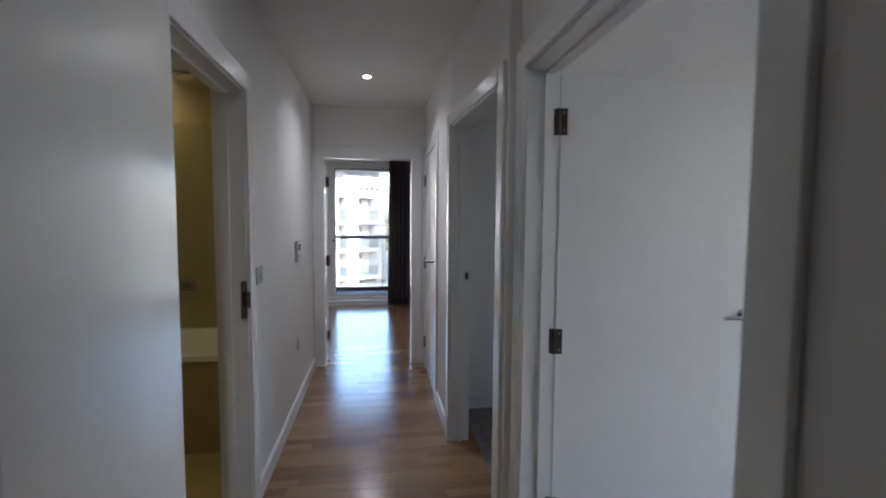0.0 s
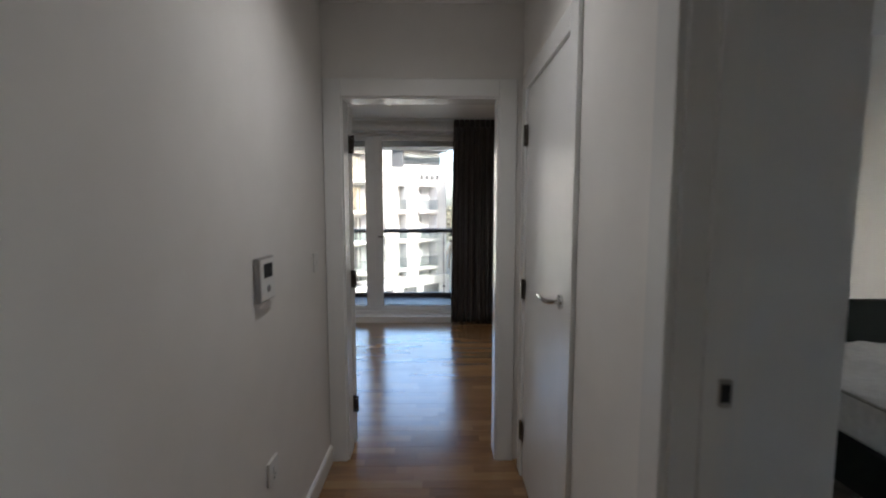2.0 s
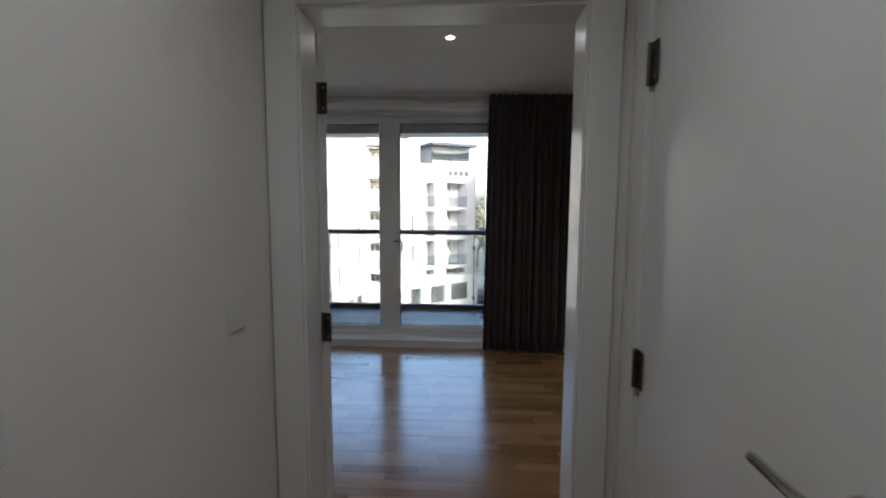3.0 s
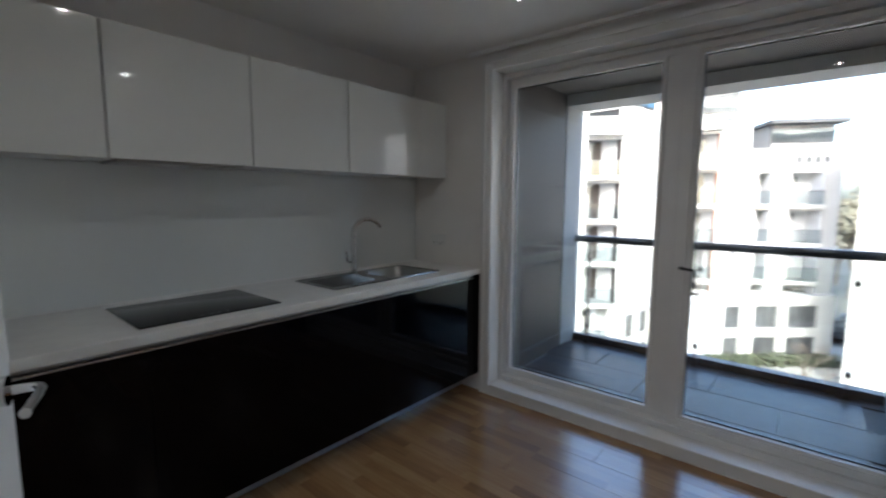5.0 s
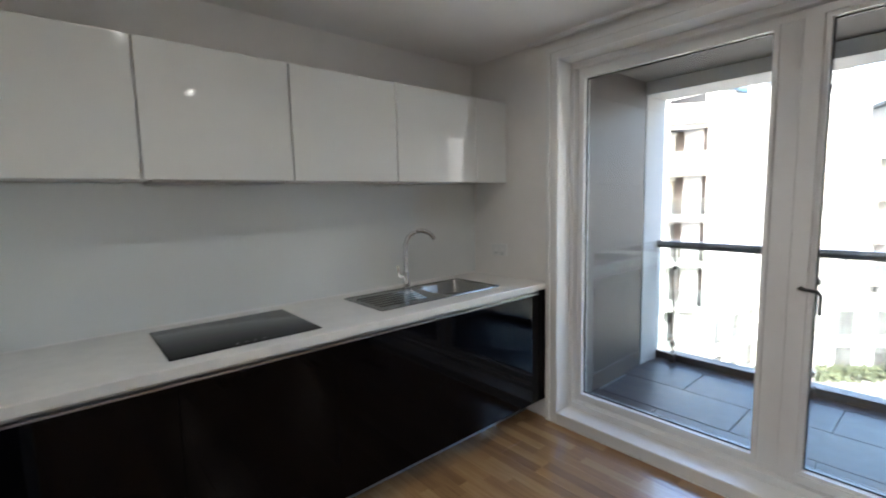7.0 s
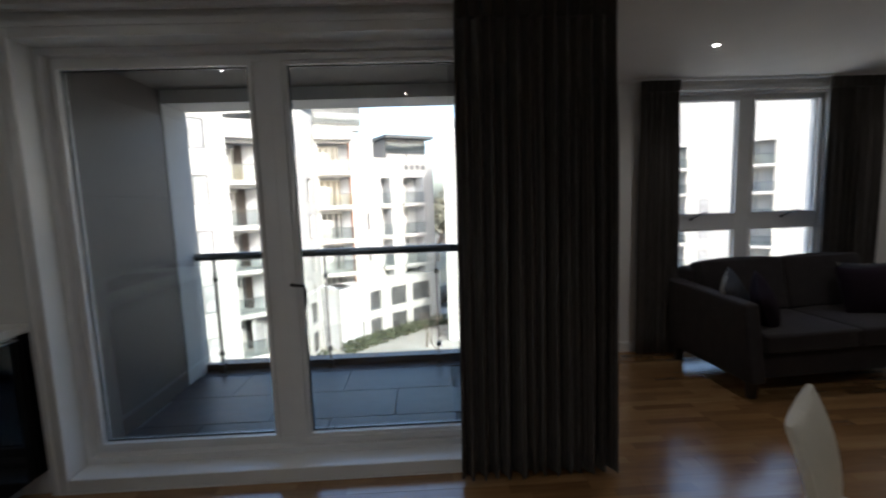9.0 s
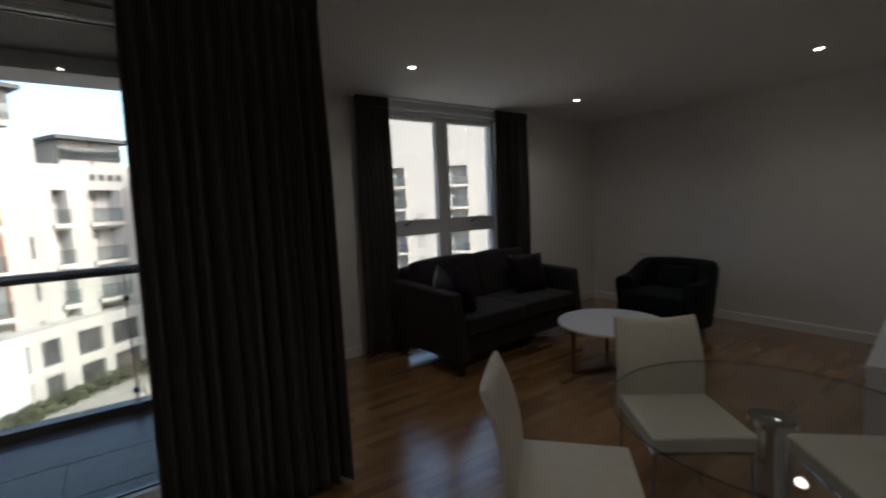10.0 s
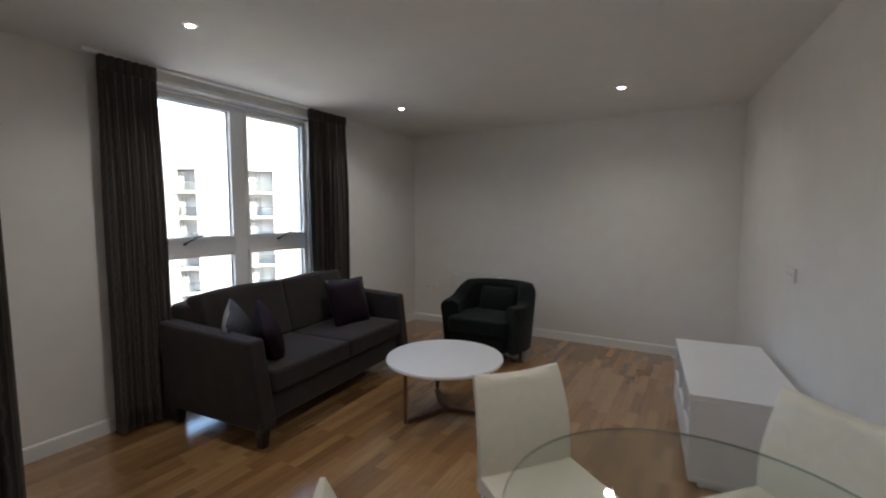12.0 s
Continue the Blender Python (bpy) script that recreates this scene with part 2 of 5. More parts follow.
WALL = mat("wall_paint", (0.80, 0.78, 0.755), 0.55, grain=0.04, scale=6, bump=0.10, bscale=260, spec=0.35)
CEIL = mat("ceiling_paint", (0.82, 0.81, 0.79), 0.75, grain=0.03, scale=5, bump=0.06, bscale=200, spec=0.2)
SATIN = mat("satin_white_paint", (0.82, 0.82, 0.81), 0.25, grain=0.03, scale=9, bump=0.05, bscale=120)
UPVC = mat("white_window_frame", (0.83, 0.83, 0.83), 0.3, grain=0.03, scale=12)
OAK = wood_floor("oak_strip_floor")
UNDER = mat("dark_floor_joint", (0.05, 0.03, 0.02), 0.8)
GLOSSWHITE = mat("white_gloss_lacquer", (0.76, 0.77, 0.755), 0.08, grain=0.015, scale=3, coat=0.2)
BLACKGLOSS = mat("black_gloss_lacquer", (0.0012, 0.0013, 0.002), 0.05, spec=0.13)
WORKTOP = mat("white_stone_worktop", (0.74, 0.73, 0.70), 0.3, grain=0.10, scale=220, bump=0.03, bscale=300)
SPLASH = mat("pale_glass_splashback", (0.71, 0.73, 0.72), 0.1, grain=0.02, scale=3, coat=0.4)
HOBGLASS = mat("black_hob_glass", (0.010, 0.011, 0.012), 0.15, grain=0.1, scale=90, spec=0.3)
STEEL = mat("brushed_steel", (0.27, 0.27, 0.26), 0.2, 1.0, grain=0.12, scale=90, stretch=(1, 14, 1))
BOWLSTEEL = mat("satin_bowl_steel", (0.36, 0.36, 0.35), 0.28, 1.0, grain=0.1, scale=60)
CHROME = mat("chrome", (0.62, 0.62, 0.62), 0.07, 1.0)
SATINSTEEL = mat("satin_steel", (0.5, 0.48, 0.45), 0.3, 1.0, grain=0.1, scale=70)
HINGESTEEL = mat("dark_bronzed_steel", (0.13, 0.115, 0.10), 0.36, 1.0, grain=0.25, scale=70)
BRASS = mat("dull_brass", (0.22, 0.19, 0.15), 0.38, 1.0, grain=0.15, scale=60)
ALU = mat("grey_aluminium", (0.42, 0.42, 0.42), 0.35, 1.0)
SWITCHGREY = mat("satin_grey_switch_plate", (0.36, 0.37, 0.35), 0.35, 0.5, grain=0.1, scale=60)
DARKMETAL = mat("dark_grey_metal", (0.05, 0.052, 0.055), 0.45, 0.6, grain=0.15, scale=30)
BLACKPLASTIC = mat("black_plastic", (0.012, 0.012, 0.012), 0.4)
WHITEPLASTIC = mat("white_plastic", (0.76, 0.76, 0.745), 0.35)
SCREEN = mat("grey_display", (0.05, 0.055, 0.06), 0.15)
CURTAIN = stripe_cloth("taupe_curtain_cloth", (0.055, 0.049, 0.044), (0.108, 0.094, 0.083), 0.014)
SOFACLOTH = mat("grey_brown_weave", (0.037, 0.031, 0.031), 0.92, grain=0.3, scale=150, bump=0.5, bscale=420, spec=0.15, sheen=0.1)
CHAIRCLOTH = mat("black_green_weave", (0.008, 0.012, 0.0105), 0.9, grain=0.3, scale=150, bump=0.5, bscale=420, spec=0.15, sheen=0.06)
PURPLE = mat("dark_plum_velvet", (0.011, 0.0035, 0.010), 0.85, grain=0.4, scale=60, bump=0.3, bscale=400, spec=0.2)
BLUEGREY = mat("slate_patterned_cloth", (0.012, 0.013, 0.021), 0.88, grain=0.7, scale=38, tint=(0.04, 0.04, 0.043), bump=0.3, bscale=300)
PALECLOTH = mat("pale_cushion_back", (0.34, 0.32, 0.29), 0.9, grain=0.25, scale=60, bump=0.3, bscale=300)
IVORY = mat("ivory_leather", (0.75, 0.705, 0.60), 0.36, grain=0.07, scale=25, bump=0.18, bscale=320)
TABLEGLASS = clear_glass("table_glass", (0.95, 0.972, 0.957), 1.5)
GLASSEDGE = clear_glass("green_glass_edge", (0.52, 0.62, 0.57), 1.5)
WINGLASS = clear_glass("window_glass", (0.96, 0.975, 0.97), 1.72)
RAILGLASS = clear_glass("railing_glass", (0.93, 0.96, 0.955), 1.4)
WHITETOP = mat("white_laminate", (0.80, 0.80, 0.81), 0.38, grain=0.03, scale=14)
WALNUT = mat("walnut_wood", (0.15, 0.075, 0.04), 0.4, grain=0.45, scale=26, stretch=(1, 8, 8), bump=0.1)
FOOTWOOD = mat("dark_wood_foot", (0.022, 0.014, 0.010), 0.4, grain=0.3, scale=40)
TILE = mat("beige_stone_tile", (0.37, 0.31, 0.17), 0.2, grain=0.14, scale=7, bump=0.03, bscale=60)
GROUT = mat("beige_grout", (0.33, 0.27, 0.17), 0.8)
BATHWHITE = mat("white_acrylic", (0.80, 0.79, 0.76), 0.12, coat=0.3)
CARPET = mat("grey_beige_carpet", (0.30, 0.265, 0.25), 0.97, grain=0.3, scale=300, bump=0.7, bscale=600, spec=0.05)
MATTRESS = mat("white_quilted_ticking", (0.62, 0.60, 0.57), 0.85, grain=0.15, scale=26, bump=0.6, bscale=30)
DECK = mat("dark_grey_deck_tile", (0.046, 0.041, 0.042), 0.38, grain=0.4, scale=9, bump=0.03, bscale=90, spec=0.35)
JOINT = mat("pale_tile_joint", (0.20, 0.20, 0.20), 0.85, grain=0.2, scale=20)
CLAD = mat("grey_cladding", (0.064, 0.053, 0.046), 0.5, grain=0.1, scale=2.5, spec=0.3)
SOFFIT = mat("dark_grey_soffit", (0.095, 0.085, 0.076), 0.7, grain=0.06, scale=3, spec=0.2)
RENDER_ = mat("white_render", (0.42, 0.415, 0.40), 0.85, grain=0.08, scale=3, bump=0.3, bscale=60)
SHADEREND = mat("grey_render", (0.50, 0.51, 0.53), 0.85, grain=0.08, scale=3, bump=0.3, bscale=60)
BROWN = mat("brown_timber_panel", (0.020, 0.009, 0.005), 0.6, grain=0.3, scale=10, stretch=(1, 1, 6))
ORANGE = mat("orange_panel", (0.36, 0.13, 0.055), 0.6, grain=0.15, scale=8)
WHITEFRAME = mat("white_far_frame", (0.50, 0.50, 0.49), 0.5)
FARGLASS = mat("far_window_glass", (0.10, 0.103, 0.107), 0.1, grain=0.7, scale=1.2, spec=0.8)
# glare and haze over the far panes are put into this pale colour
PALEGLASS = mat("glare_pale_far_glass", (0.42, 0.425, 0.43), 0.12, grain=0.5, scale=1.5, spec=0.8)
BLUEGLASS = mat("blue_far_glass", (0.16, 0.30, 0.46), 0.1, grain=0.25, scale=0.8, spec=0.8)
FARFRAME = mat("grey_far_frame", (0.06, 0.062, 0.065), 0.5)
SLAB = mat("pale_concrete", (0.52, 0.51, 0.49), 0.8, grain=0.1, scale=4)
PAVE = mat("court_paving", (0.36, 0.345, 0.31), 0.85, grain=0.25, scale=2.2, bump=0.2, bscale=30)
GROUND = mat("ground_earth", (0.15, 0.145, 0.12), 0.95, grain=0.35, scale=0.6)
# far crowns: distance haze is put into this lighter, greyer leaf colour
FARLEAF = mat("haze_pale_leaf", (0.17, 0.165, 0.12), 0.9, grain=0.4, scale=3)
HEDGE = mat("hedge_leaf", (0.055, 0.065, 0.035), 0.8, grain=0.5, scale=8)
BARK = mat("grey_bark", (0.13, 0.105, 0.085), 0.9, grain=0.3, scale=30)
PLINTH = mat("satin_aluminium_plinth", (0.52, 0.53, 0.54), 0.42, 0.7, grain=0.08, scale=60)
LAMPRING = mat("white_lamp_ring", (0.7, 0.7, 0.69), 0.3)
LAMPGLOW = glow("halogen_glow", (1.0, 0.93, 0.82), 14.0)
WARMGLOW = glow("warm_halogen_glow", (1.0, 0.80, 0.42), 14.0)

# ---- plan ----
XL, XR, XRN = -0.51, 0.545, 0.655          # corridor walls: left, right far part, right near part
YE, YI = 4.0, 4.13                         # wall at the corridor's end, both faces
XK, XE = -2.62, 5.68                       # living room: kitchen wall, far wall
YW, XJ = 4.82, 0.78                        # living room's inner wall, and where it steps back to the door
YB, YBO = 7.02, 7.31                       # balcony wall, both faces
YS, YSO, XS = 8.72, 9.0, 1.06              # sofa window's wall, both faces; return wall
H = 2.47
RX = 4.4                                   # outer wall of the bedrooms
DH = 1.99                                  # door openings' height

# ---- walls ----
def doorway_wall(y0, y1, d0, d1, top):
    return [(y0, 0), (d0, 0), (d0, top), (d1, top), (d1, 0), (y1, 0), (y1, H), (y0, H)]


NJ, XN = 1.545, 0.611                      # near jamb of the bedroom doorway, and the face of the nib it stands on
struct("wall_corridor_left", prism(doorway_wall(-1.6, YE, 0.995, 1.877, DH + 0.03), "x", XL - 0.12, XL), WALL, "off-white painted corridor wall with the bathroom doorway", "wall")
struct("wall_corridor_right_near", prism(doorway_wall(-1.6, NJ, 0.265, 1.382, DH + 0.03), "x", XRN, XRN + 0.12), WALL, "off-white painted wall with a doorway", "wall")
struct("wall_corridor_nib", boxes((XN, XRN - 0.0005, 1.445, NJ - 0.0025, 0, H)), WALL, "off-white painted nib beside the bedroom doorway", "wall")
struct("wall_corridor_right_far", prism(doorway_wall(2.45, YE, 3.085, 3.86, DH + 0.03), "x", XR, XR + 0.12), WALL, "off-white painted wall with a closed cupboard door", "wall")
struct("wall_corridor_back", boxes((XL - 0.12, XRN + 0.12, -1.72, -1.6, 0, H)), WALL, "plain off-white painted wall", "wall")
struct("wall_corridor_end", prism(doorway_wall(XK - 0.12, XJ, -0.44, 0.445, DH + 0.03), "y", YE, YI), WALL, "off-white painted wall round the living room doorway", "wall")
struct("wall_kitchen", boxes((XK - 0.12, XK, YI, YB, 0, H)), WALL, "off-white painted wall behind the kitchen units", "wall")
SLOPE = 0.1036                             # the inner wall splays by six degrees
def inner(x):
    return 4.68 + SLOPE * (x - 2.3)
def splay(x, off=0.0, z=0.0, turn=0.0):
    """A pose on the splayed wall's face at x, off metres into the room."""
    a = math.atan(SLOPE)
    return pose(x - off * math.sin(a), inner(x) + off * math.cos(a), z, 0, 0, math.degrees(a) + turn)
struct("wall_step", boxes((XJ - 0.1, XJ, YI, inner(XJ), 0, H)), WALL, "short off-white painted return wall", "wall")
bm = bmesh.new()
vs = [bm.verts.new((x, inner(x) + o, z)) for z in (0, H) for x, o in ((XJ, 0), (XE + 0.12, 0), (XE + 0.12, -0.1), (XJ, -0.1))]
for q in ((0, 1, 2, 3), (4, 5, 6, 7), (0, 1, 5, 4), (1, 2, 6, 5), (2, 3, 7, 6), (3, 0, 4, 7)):
    bm.faces.new([vs[i] for i in q])
struct("wall_living_inner", bm, WALL, "long off-white painted living room wall", "wall")
struct("wall_living_far", boxes((XE, XE + 0.12, inner(XE) + 0.001, YSO, 0, H)), WALL, "plain off-white painted end wall", "wall")
BX0, BX1, BZ0, BZ1 = -1.86, 0.47, 0.06, 2.34
struct("wall_balcony", ring(XK - 0.12, XS, -0.2, H, BX0, BX1, BZ0, BZ1, "y", YB, YBO), WALL, "off-white painted wall round the wide balcony door", "wall")
struct("wall_return", boxes((XS - 0.12, XS, YBO, YSO, 0, H)), WALL, "off-white painted return wall beside the balcony", "wall")
WX0, WX1, WZ0, WZ1 = 2.37, 3.90, 0.14, 2.39
struct("wall_window", ring(XS, XE, 0, H, WX0, WX1, WZ0, WZ1, "y", YS, YSO), WALL, "off-white painted wall round the sofa window", "wall")
struct("ceiling", boxes((XK - 0.12, XE + 0.12, YI, YBO, H, H + 0.25), (XS - 0.12, XE + 0.12, YBO, YSO, H, H + 0.25), (-3.2, XE + 0.12, -1.72, YI, H, H + 0.25)), CEIL, "smooth white painted ceiling", "ceiling")

# bedroom and small room behind the doors on the right, bathroom on the left
struct("wall_bedroom_lobby", boxes((XR + 0.12, 1.325, 2.9, 3.0, 0, H), (1.225, 1.325, 3.0, 4.4, 0, H)), WALL, "white painted wall beside the bedroom door", "wall")
struct("wall_bedroom_partition", boxes((XRN + 0.141, RX, 1.45, 1.55, 0, H)), WALL, "white painted partition between the two rooms", "wall")
struct("wall_rooms_outer", boxes((RX, RX + 0.2, -1.6, -1.2, 0, H), (RX, RX + 0.2, 1.2, 2.2, 0, H), (RX, RX + 0.2, 3.4, 4.4, 0, H), (XR + 0.12, RX + 0.2, 4.4, 4.5, 0, H), (RX, RX + 0.2, -1.2, 1.2, 0, 0.6), (RX, RX + 0.2, 2.2, 3.4, 0, 0.6), (RX, RX + 0.2, -1.2, 1.2, 2.3, H), (RX, RX + 0.2, 2.2, 3.4, 2.3, H), (XRN + 0.12, RX + 0.2, -1.72, -1.6, 0, H)), WALL, "white painted outer wall with window openings", "wall")
struct("wall_bathroom", boxes((-2.32, -2.20, 0.2, 3.34, 0, H), (-2.20, XL - 0.12, 0.2, 0.32, 0, H), (-2.20, XL - 0.12, 3.22, 3.34, 0, H)), WALL, "bathroom walls behind the tiles", "wall")

# ---- floors: boards follow at the end of the file ----
struct("floor", boxes((XK - 0.12, XE, YI, YBO, -0.2, -0.014), (XS - 0.12, XE, YBO, YSO, -0.2, -0.014), (XL - 0.12, XRN + 0.12, -1.6, YI, -0.2, -0.014)), UNDER, "oak three-strip floorboards laid across the corridor", "floor")
struct("floor_bedrooms", boxes((XRN + 0.12, RX, -1.6, 4.4, -0.2, 0.0), (XR + 0.12, XRN + 0.12, NJ, YE, -0.2, -0.001)), CARPET, "grey-beige carpet in the bedrooms", "carpet")
struct("floor_bathroom", boxes((-2.20, XL - 0.121, 0.32, 3.22, -0.2, 0.0)), TILE, "beige stone tile bathroom floor", "floor")


# ---- trim ----
def baseboard(name, x0, y0, x1, y1, side):
    """A skirting along a wall face from (x0, y0) to (x1, y1); side: which way it stands proud."""
    d = Vector((x1 - x0, y1 - y0, 0))
    n = Vector((-d.y, d.x, 0)).normalized() * side
    bm = bmesh.new()
    prof = [(0, 0), (0.015, 0), (0.015, 0.082), (0.011, 0.092), (0.0, 0.096)]
    a = [bm.verts.new(Vector((x0, y0, 0)) + n * p + Vector((0, 0, z))) for p, z in prof]
    b = [bm.verts.new(Vector((x1, y1, 0)) + n * p + Vector((0, 0, z))) for p, z in prof]
    for i in range(len(prof)):
        j = (i + 1) % len(prof)
        bm.faces.new((a[i], a[j], b[j], b[i]))
    bm.faces.new(a)
    bm.faces.new(b)
    return struct(name, bm, SATIN, "white painted skirting board", "skirting")


baseboard("baseboard_1", XL, 1.945, XL, YE, -1)
baseboard("baseboard_2", XR, 2.53, XR, 3.02, 1)
baseboard("baseboard_3", XE, inner(XE), XE, YS, 1)
baseboard("baseboard_4", XJ, inner(XJ), XE, inner(XE), 1)
baseboard("baseboard_5", XS, YS, XE, YS, -1)
baseboard("baseboard_6", XS, YB + 0.3, XS, YS, -1)
baseboard("baseboard_7", BX1 + 0.05, YB, XS, YB, -1)
baseboard("baseboard_8", XR + 0.12, 2.9, 1.31, 2.9, -1)
baseboard("baseboard_9", XK, YI, -0.5, YI, 1)
baseboard("baseboard_10", XN, 1.446, XN, NJ - 0.067, 1)


def casing(name, axis, face, a0, a1, top, depth, side, w=0.085, stop=True):
    """Door lining and architraves. axis 'x': a wall that runs along y with its corridor face at x=face; axis 'y': along x.
    side: +1 when the wall lies on the greater side of the face."""
    def bx(u0, u1, v0, v1, z0, z1):
        return (u0, u1, v0, v1, z0, z1) if axis == "y" else (v0, v1, u0, u1, z0, z1)
    root = tagged(new(name), "white satin painted door frame with plain architraves", "door frame", "", "structure")
    back = face + side * depth
    f0, f1 = sorted((face - side * 0.002, back + side * 0.002))
    part("lining", boxes(bx(a0 - 0.032, a0, f0, f1, 0, top), bx(a1, a1 + 0.032, f0, f1, 0, top), bx(a0 - 0.032, a1 + 0.032, f0, f1, top, top + 0.03)), SATIN, root, smooth=False)
    s = side * depth * 0.55
    m0, m1 = sorted((face + s, face + s + side * 0.035))
    if stop:
        part("door_stop", boxes(bx(a0, a0 + 0.012, m0, m1, 0, top), bx(a1 - 0.012, a1, m0, m1, 0, top), bx(a0 + 0.012, a1 - 0.012, m0, m1, top - 0.012, top)), SATIN, root, smooth=False)
    for f, sg in ((face, -side), (back, side)):
        g0, g1 = sorted((f, f + sg * 0.018))
        bm = bmesh.new()
        for u0, u1, z0, z1 in ((a0 - w - 0.008, a0 - 0.008, 0, top + w + 0.008), (a1 + 0.008, a1 + w + 0.008, 0, top + w + 0.008), (a0 - 0.0075, a1 + 0.0075, top + 0.008, top + w + 0.008)):
            box(bm, *bx(u0, u1, g0, g1, z0, z1), bevel=0.004)
        part("architrave", bm, SATIN, root, smooth=False)
    return root


def lever(parent, m, name="door_handle"):
    """A straight lever on a round rose; local x runs along the lever, y out of the door."""
    h = part(name, cyl(bmesh.new(), (0, 0, 0), (0, 0.009, 0), 0.026, seg=28), CHROME, parent, "chrome lever handle", m=m)
    part("lever_arm", tube(bmesh.new(), [(0, 0.008, 0), (0, 0.035, 0), (0.006, 0.05, 0), (0.022, 0.056, 0), (0.06, 0.057, 0), (0.125, 0.055, 0)], 0.0085), CHROME, h)
    return h


def door_leaf(name, label, width, height=1.986, hinge_side=1):
    """A flush leaf from its hinge at the origin along +x; thickness on -y."""
    root = thing(name, Matrix(), label, "door")
    part("leaf", box(bmesh.new(), 0.003, width, -0.042, 0.0, 0.008, height, bevel=0.003), SATIN, root, smooth=False)
    return root


def hinge(parent, m, name="hinge"):
    h = part(name, boxes((-0.032, 0.032, -0.002, 0.003, -0.05, 0.05), bevel=0.001), HINGESTEEL, parent, "dark steel butt hinge", smooth=False, m=m)
    part("knuckle", cyl(bmesh.new(), (0, 0.006, -0.05), (0, 0.006, 0.05), 0.0075, seg=14), HINGESTEEL, h)
    for sx in (-0.02, 0.02):
        for sz in (-0.033, 0.033):
            part("screw", cyl(bmesh.new(), (sx, 0.002, sz), (sx, 0.0045, sz), 0.0045, seg=8), SATINSTEEL, h)
    return h


casing("trim_end_door", "y", YE, -0.405, 0.412, DH, YI - YE, 1, 0.093, False)
casing("trim_bathroom_door", "x", XL, 1.027, 1.845, DH, 0.12, -1)
# bedroom doorway: the wall steps back in it, so its two jambs stand in different planes
def slant(u0, u1, y0, y1, z0, z1):
    """A block over the bedroom doorway, along the line between its two jambs; u0, u1: its faces, from the corridor side."""
    bm = bmesh.new()
    f = lambda y: XN + (XR - XN) * (y - NJ) / (2.45 - NJ)
    vs = [bm.verts.new((f(yy) + u, yy, z)) for z in (z0, z1) for yy, u in ((y0, u0), (y1, u0), (y1, u1), (y0, u1))]
    for q in ((0, 1, 2, 3), (4, 5, 6, 7), (0, 1, 5, 4), (1, 2, 6, 5), (2, 3, 7, 6), (3, 0, 4, 7)):
        bm.faces.new([vs[i] for i in q])
    return bm


struct("wall_over_bedroom_door", slant(0.0, 0.12, NJ, 2.45, DH + 0.031, H), WALL, "off-white painted wall over the bedroom doorway", "wall")
bc = tagged(new("trim_bedroom_door"), "white satin painted door frame with plain architraves", "door frame", "", "structure")
part("lining", boxes((XR - 0.002, XR + 0.122, 2.42, 2.452, 0, DH)), SATIN, bc, smooth=False)
part("lining", slant(-0.002, 0.122, NJ - 0.001, 2.45, DH - 0.001, DH + 0.03), SATIN, bc, smooth=False)
part("lining", boxes((XN - 0.002, XRN + 0.122, NJ - 0.002, NJ + 0.03, 0, DH - 0.002)), SATIN, bc, smooth=False)
part("door_stop", boxes((XR + 0.05, XR + 0.075, 2.408, 2.42, 0, DH - 0.002)), SATIN, bc, smooth=False)
part("architrave", box(bmesh.new(), XR - 0.018, XR, 2.43, 2.515, 0, DH + 0.08, bevel=0.004), SATIN, bc, smooth=False)
part("architrave", box(bmesh.new(), XN - 0.018, XN, NJ - 0.065, NJ + 0.022, 0, DH + 0.08, bevel=0.006), SATIN, bc, smooth=False)
part("architrave", slant(-0.017, -0.001, NJ + 0.022, 2.4295, DH + 0.01, DH + 0.079), SATIN, bc, smooth=False)
casing("trim_small_room_door", "x", XRN, 0.30, 1.35, DH, 0.12, 1, 0.085)
casing("trim_cupboard_door", "x", XR, 3.118, 3.83, DH, 0.12, 1)

# cupboard door, closed, flush with the corridor
d = door_leaf("cupboard_door", "closed white painted flush door with steel hinges", 0.71)
d.matrix_world = pose(XR + 0.034, 3.83, 0, 0, 0, -90)
for z in (0.26, 1.01, 1.775):
    hinge(d, pose(0.0, -0.047, z, 0, 0, 180))
lever(d, pose(0.665, -0.042, 1.085, 0, 0, 180))
# living room door, swung back against the wall behind it
d = door_leaf("living_room_door", "white painted flush door standing wide open", 0.80)
d.matrix_world = pose(-0.405, YI + 0.03, 0, 0, 0, 180 - 17.5) @ pose(0, 0, 0)
for z in (0.26, 1.01, 1.775):
    hinge(d, pose(0.0, 0.003, z))
lever(d, pose(0.742, -0.042, 1.115, 0, 0, 180))
lever(d, pose(0.742, 0.0, 1.115, 0, 180, 0))
part("latch_plate", boxes((0.7995, 0.8015, -0.032, -0.010, 0.96, 1.12)), SATINSTEEL, d, smooth=False)
# door of the small room, open at a right angle into it
d = door_leaf("small_room_door", "white painted flush door open at right angles", 0.88)
d.matrix_world = pose(XRN + 0.13, 1.35, 0, 0, 0, -0.5) @ pose(0, 0.042, 0)
for z in (0.25, 0.945, 1.80):
    hinge(d, pose(-0.005, -0.046, z, 0, 0, 160))
lever(d, pose(0.825, -0.042, 1.03, 0, 0, 180))
# bathroom door, folded back on the corridor wall
d = door_leaf("bathroom_door", "white painted bathroom door folded back on the wall", 0.775)
d.matrix_world = pose(XL + 0.038, 0.947, 0, 0, 0, -90 + 10.5) @ pose(0, 0.042, 0)


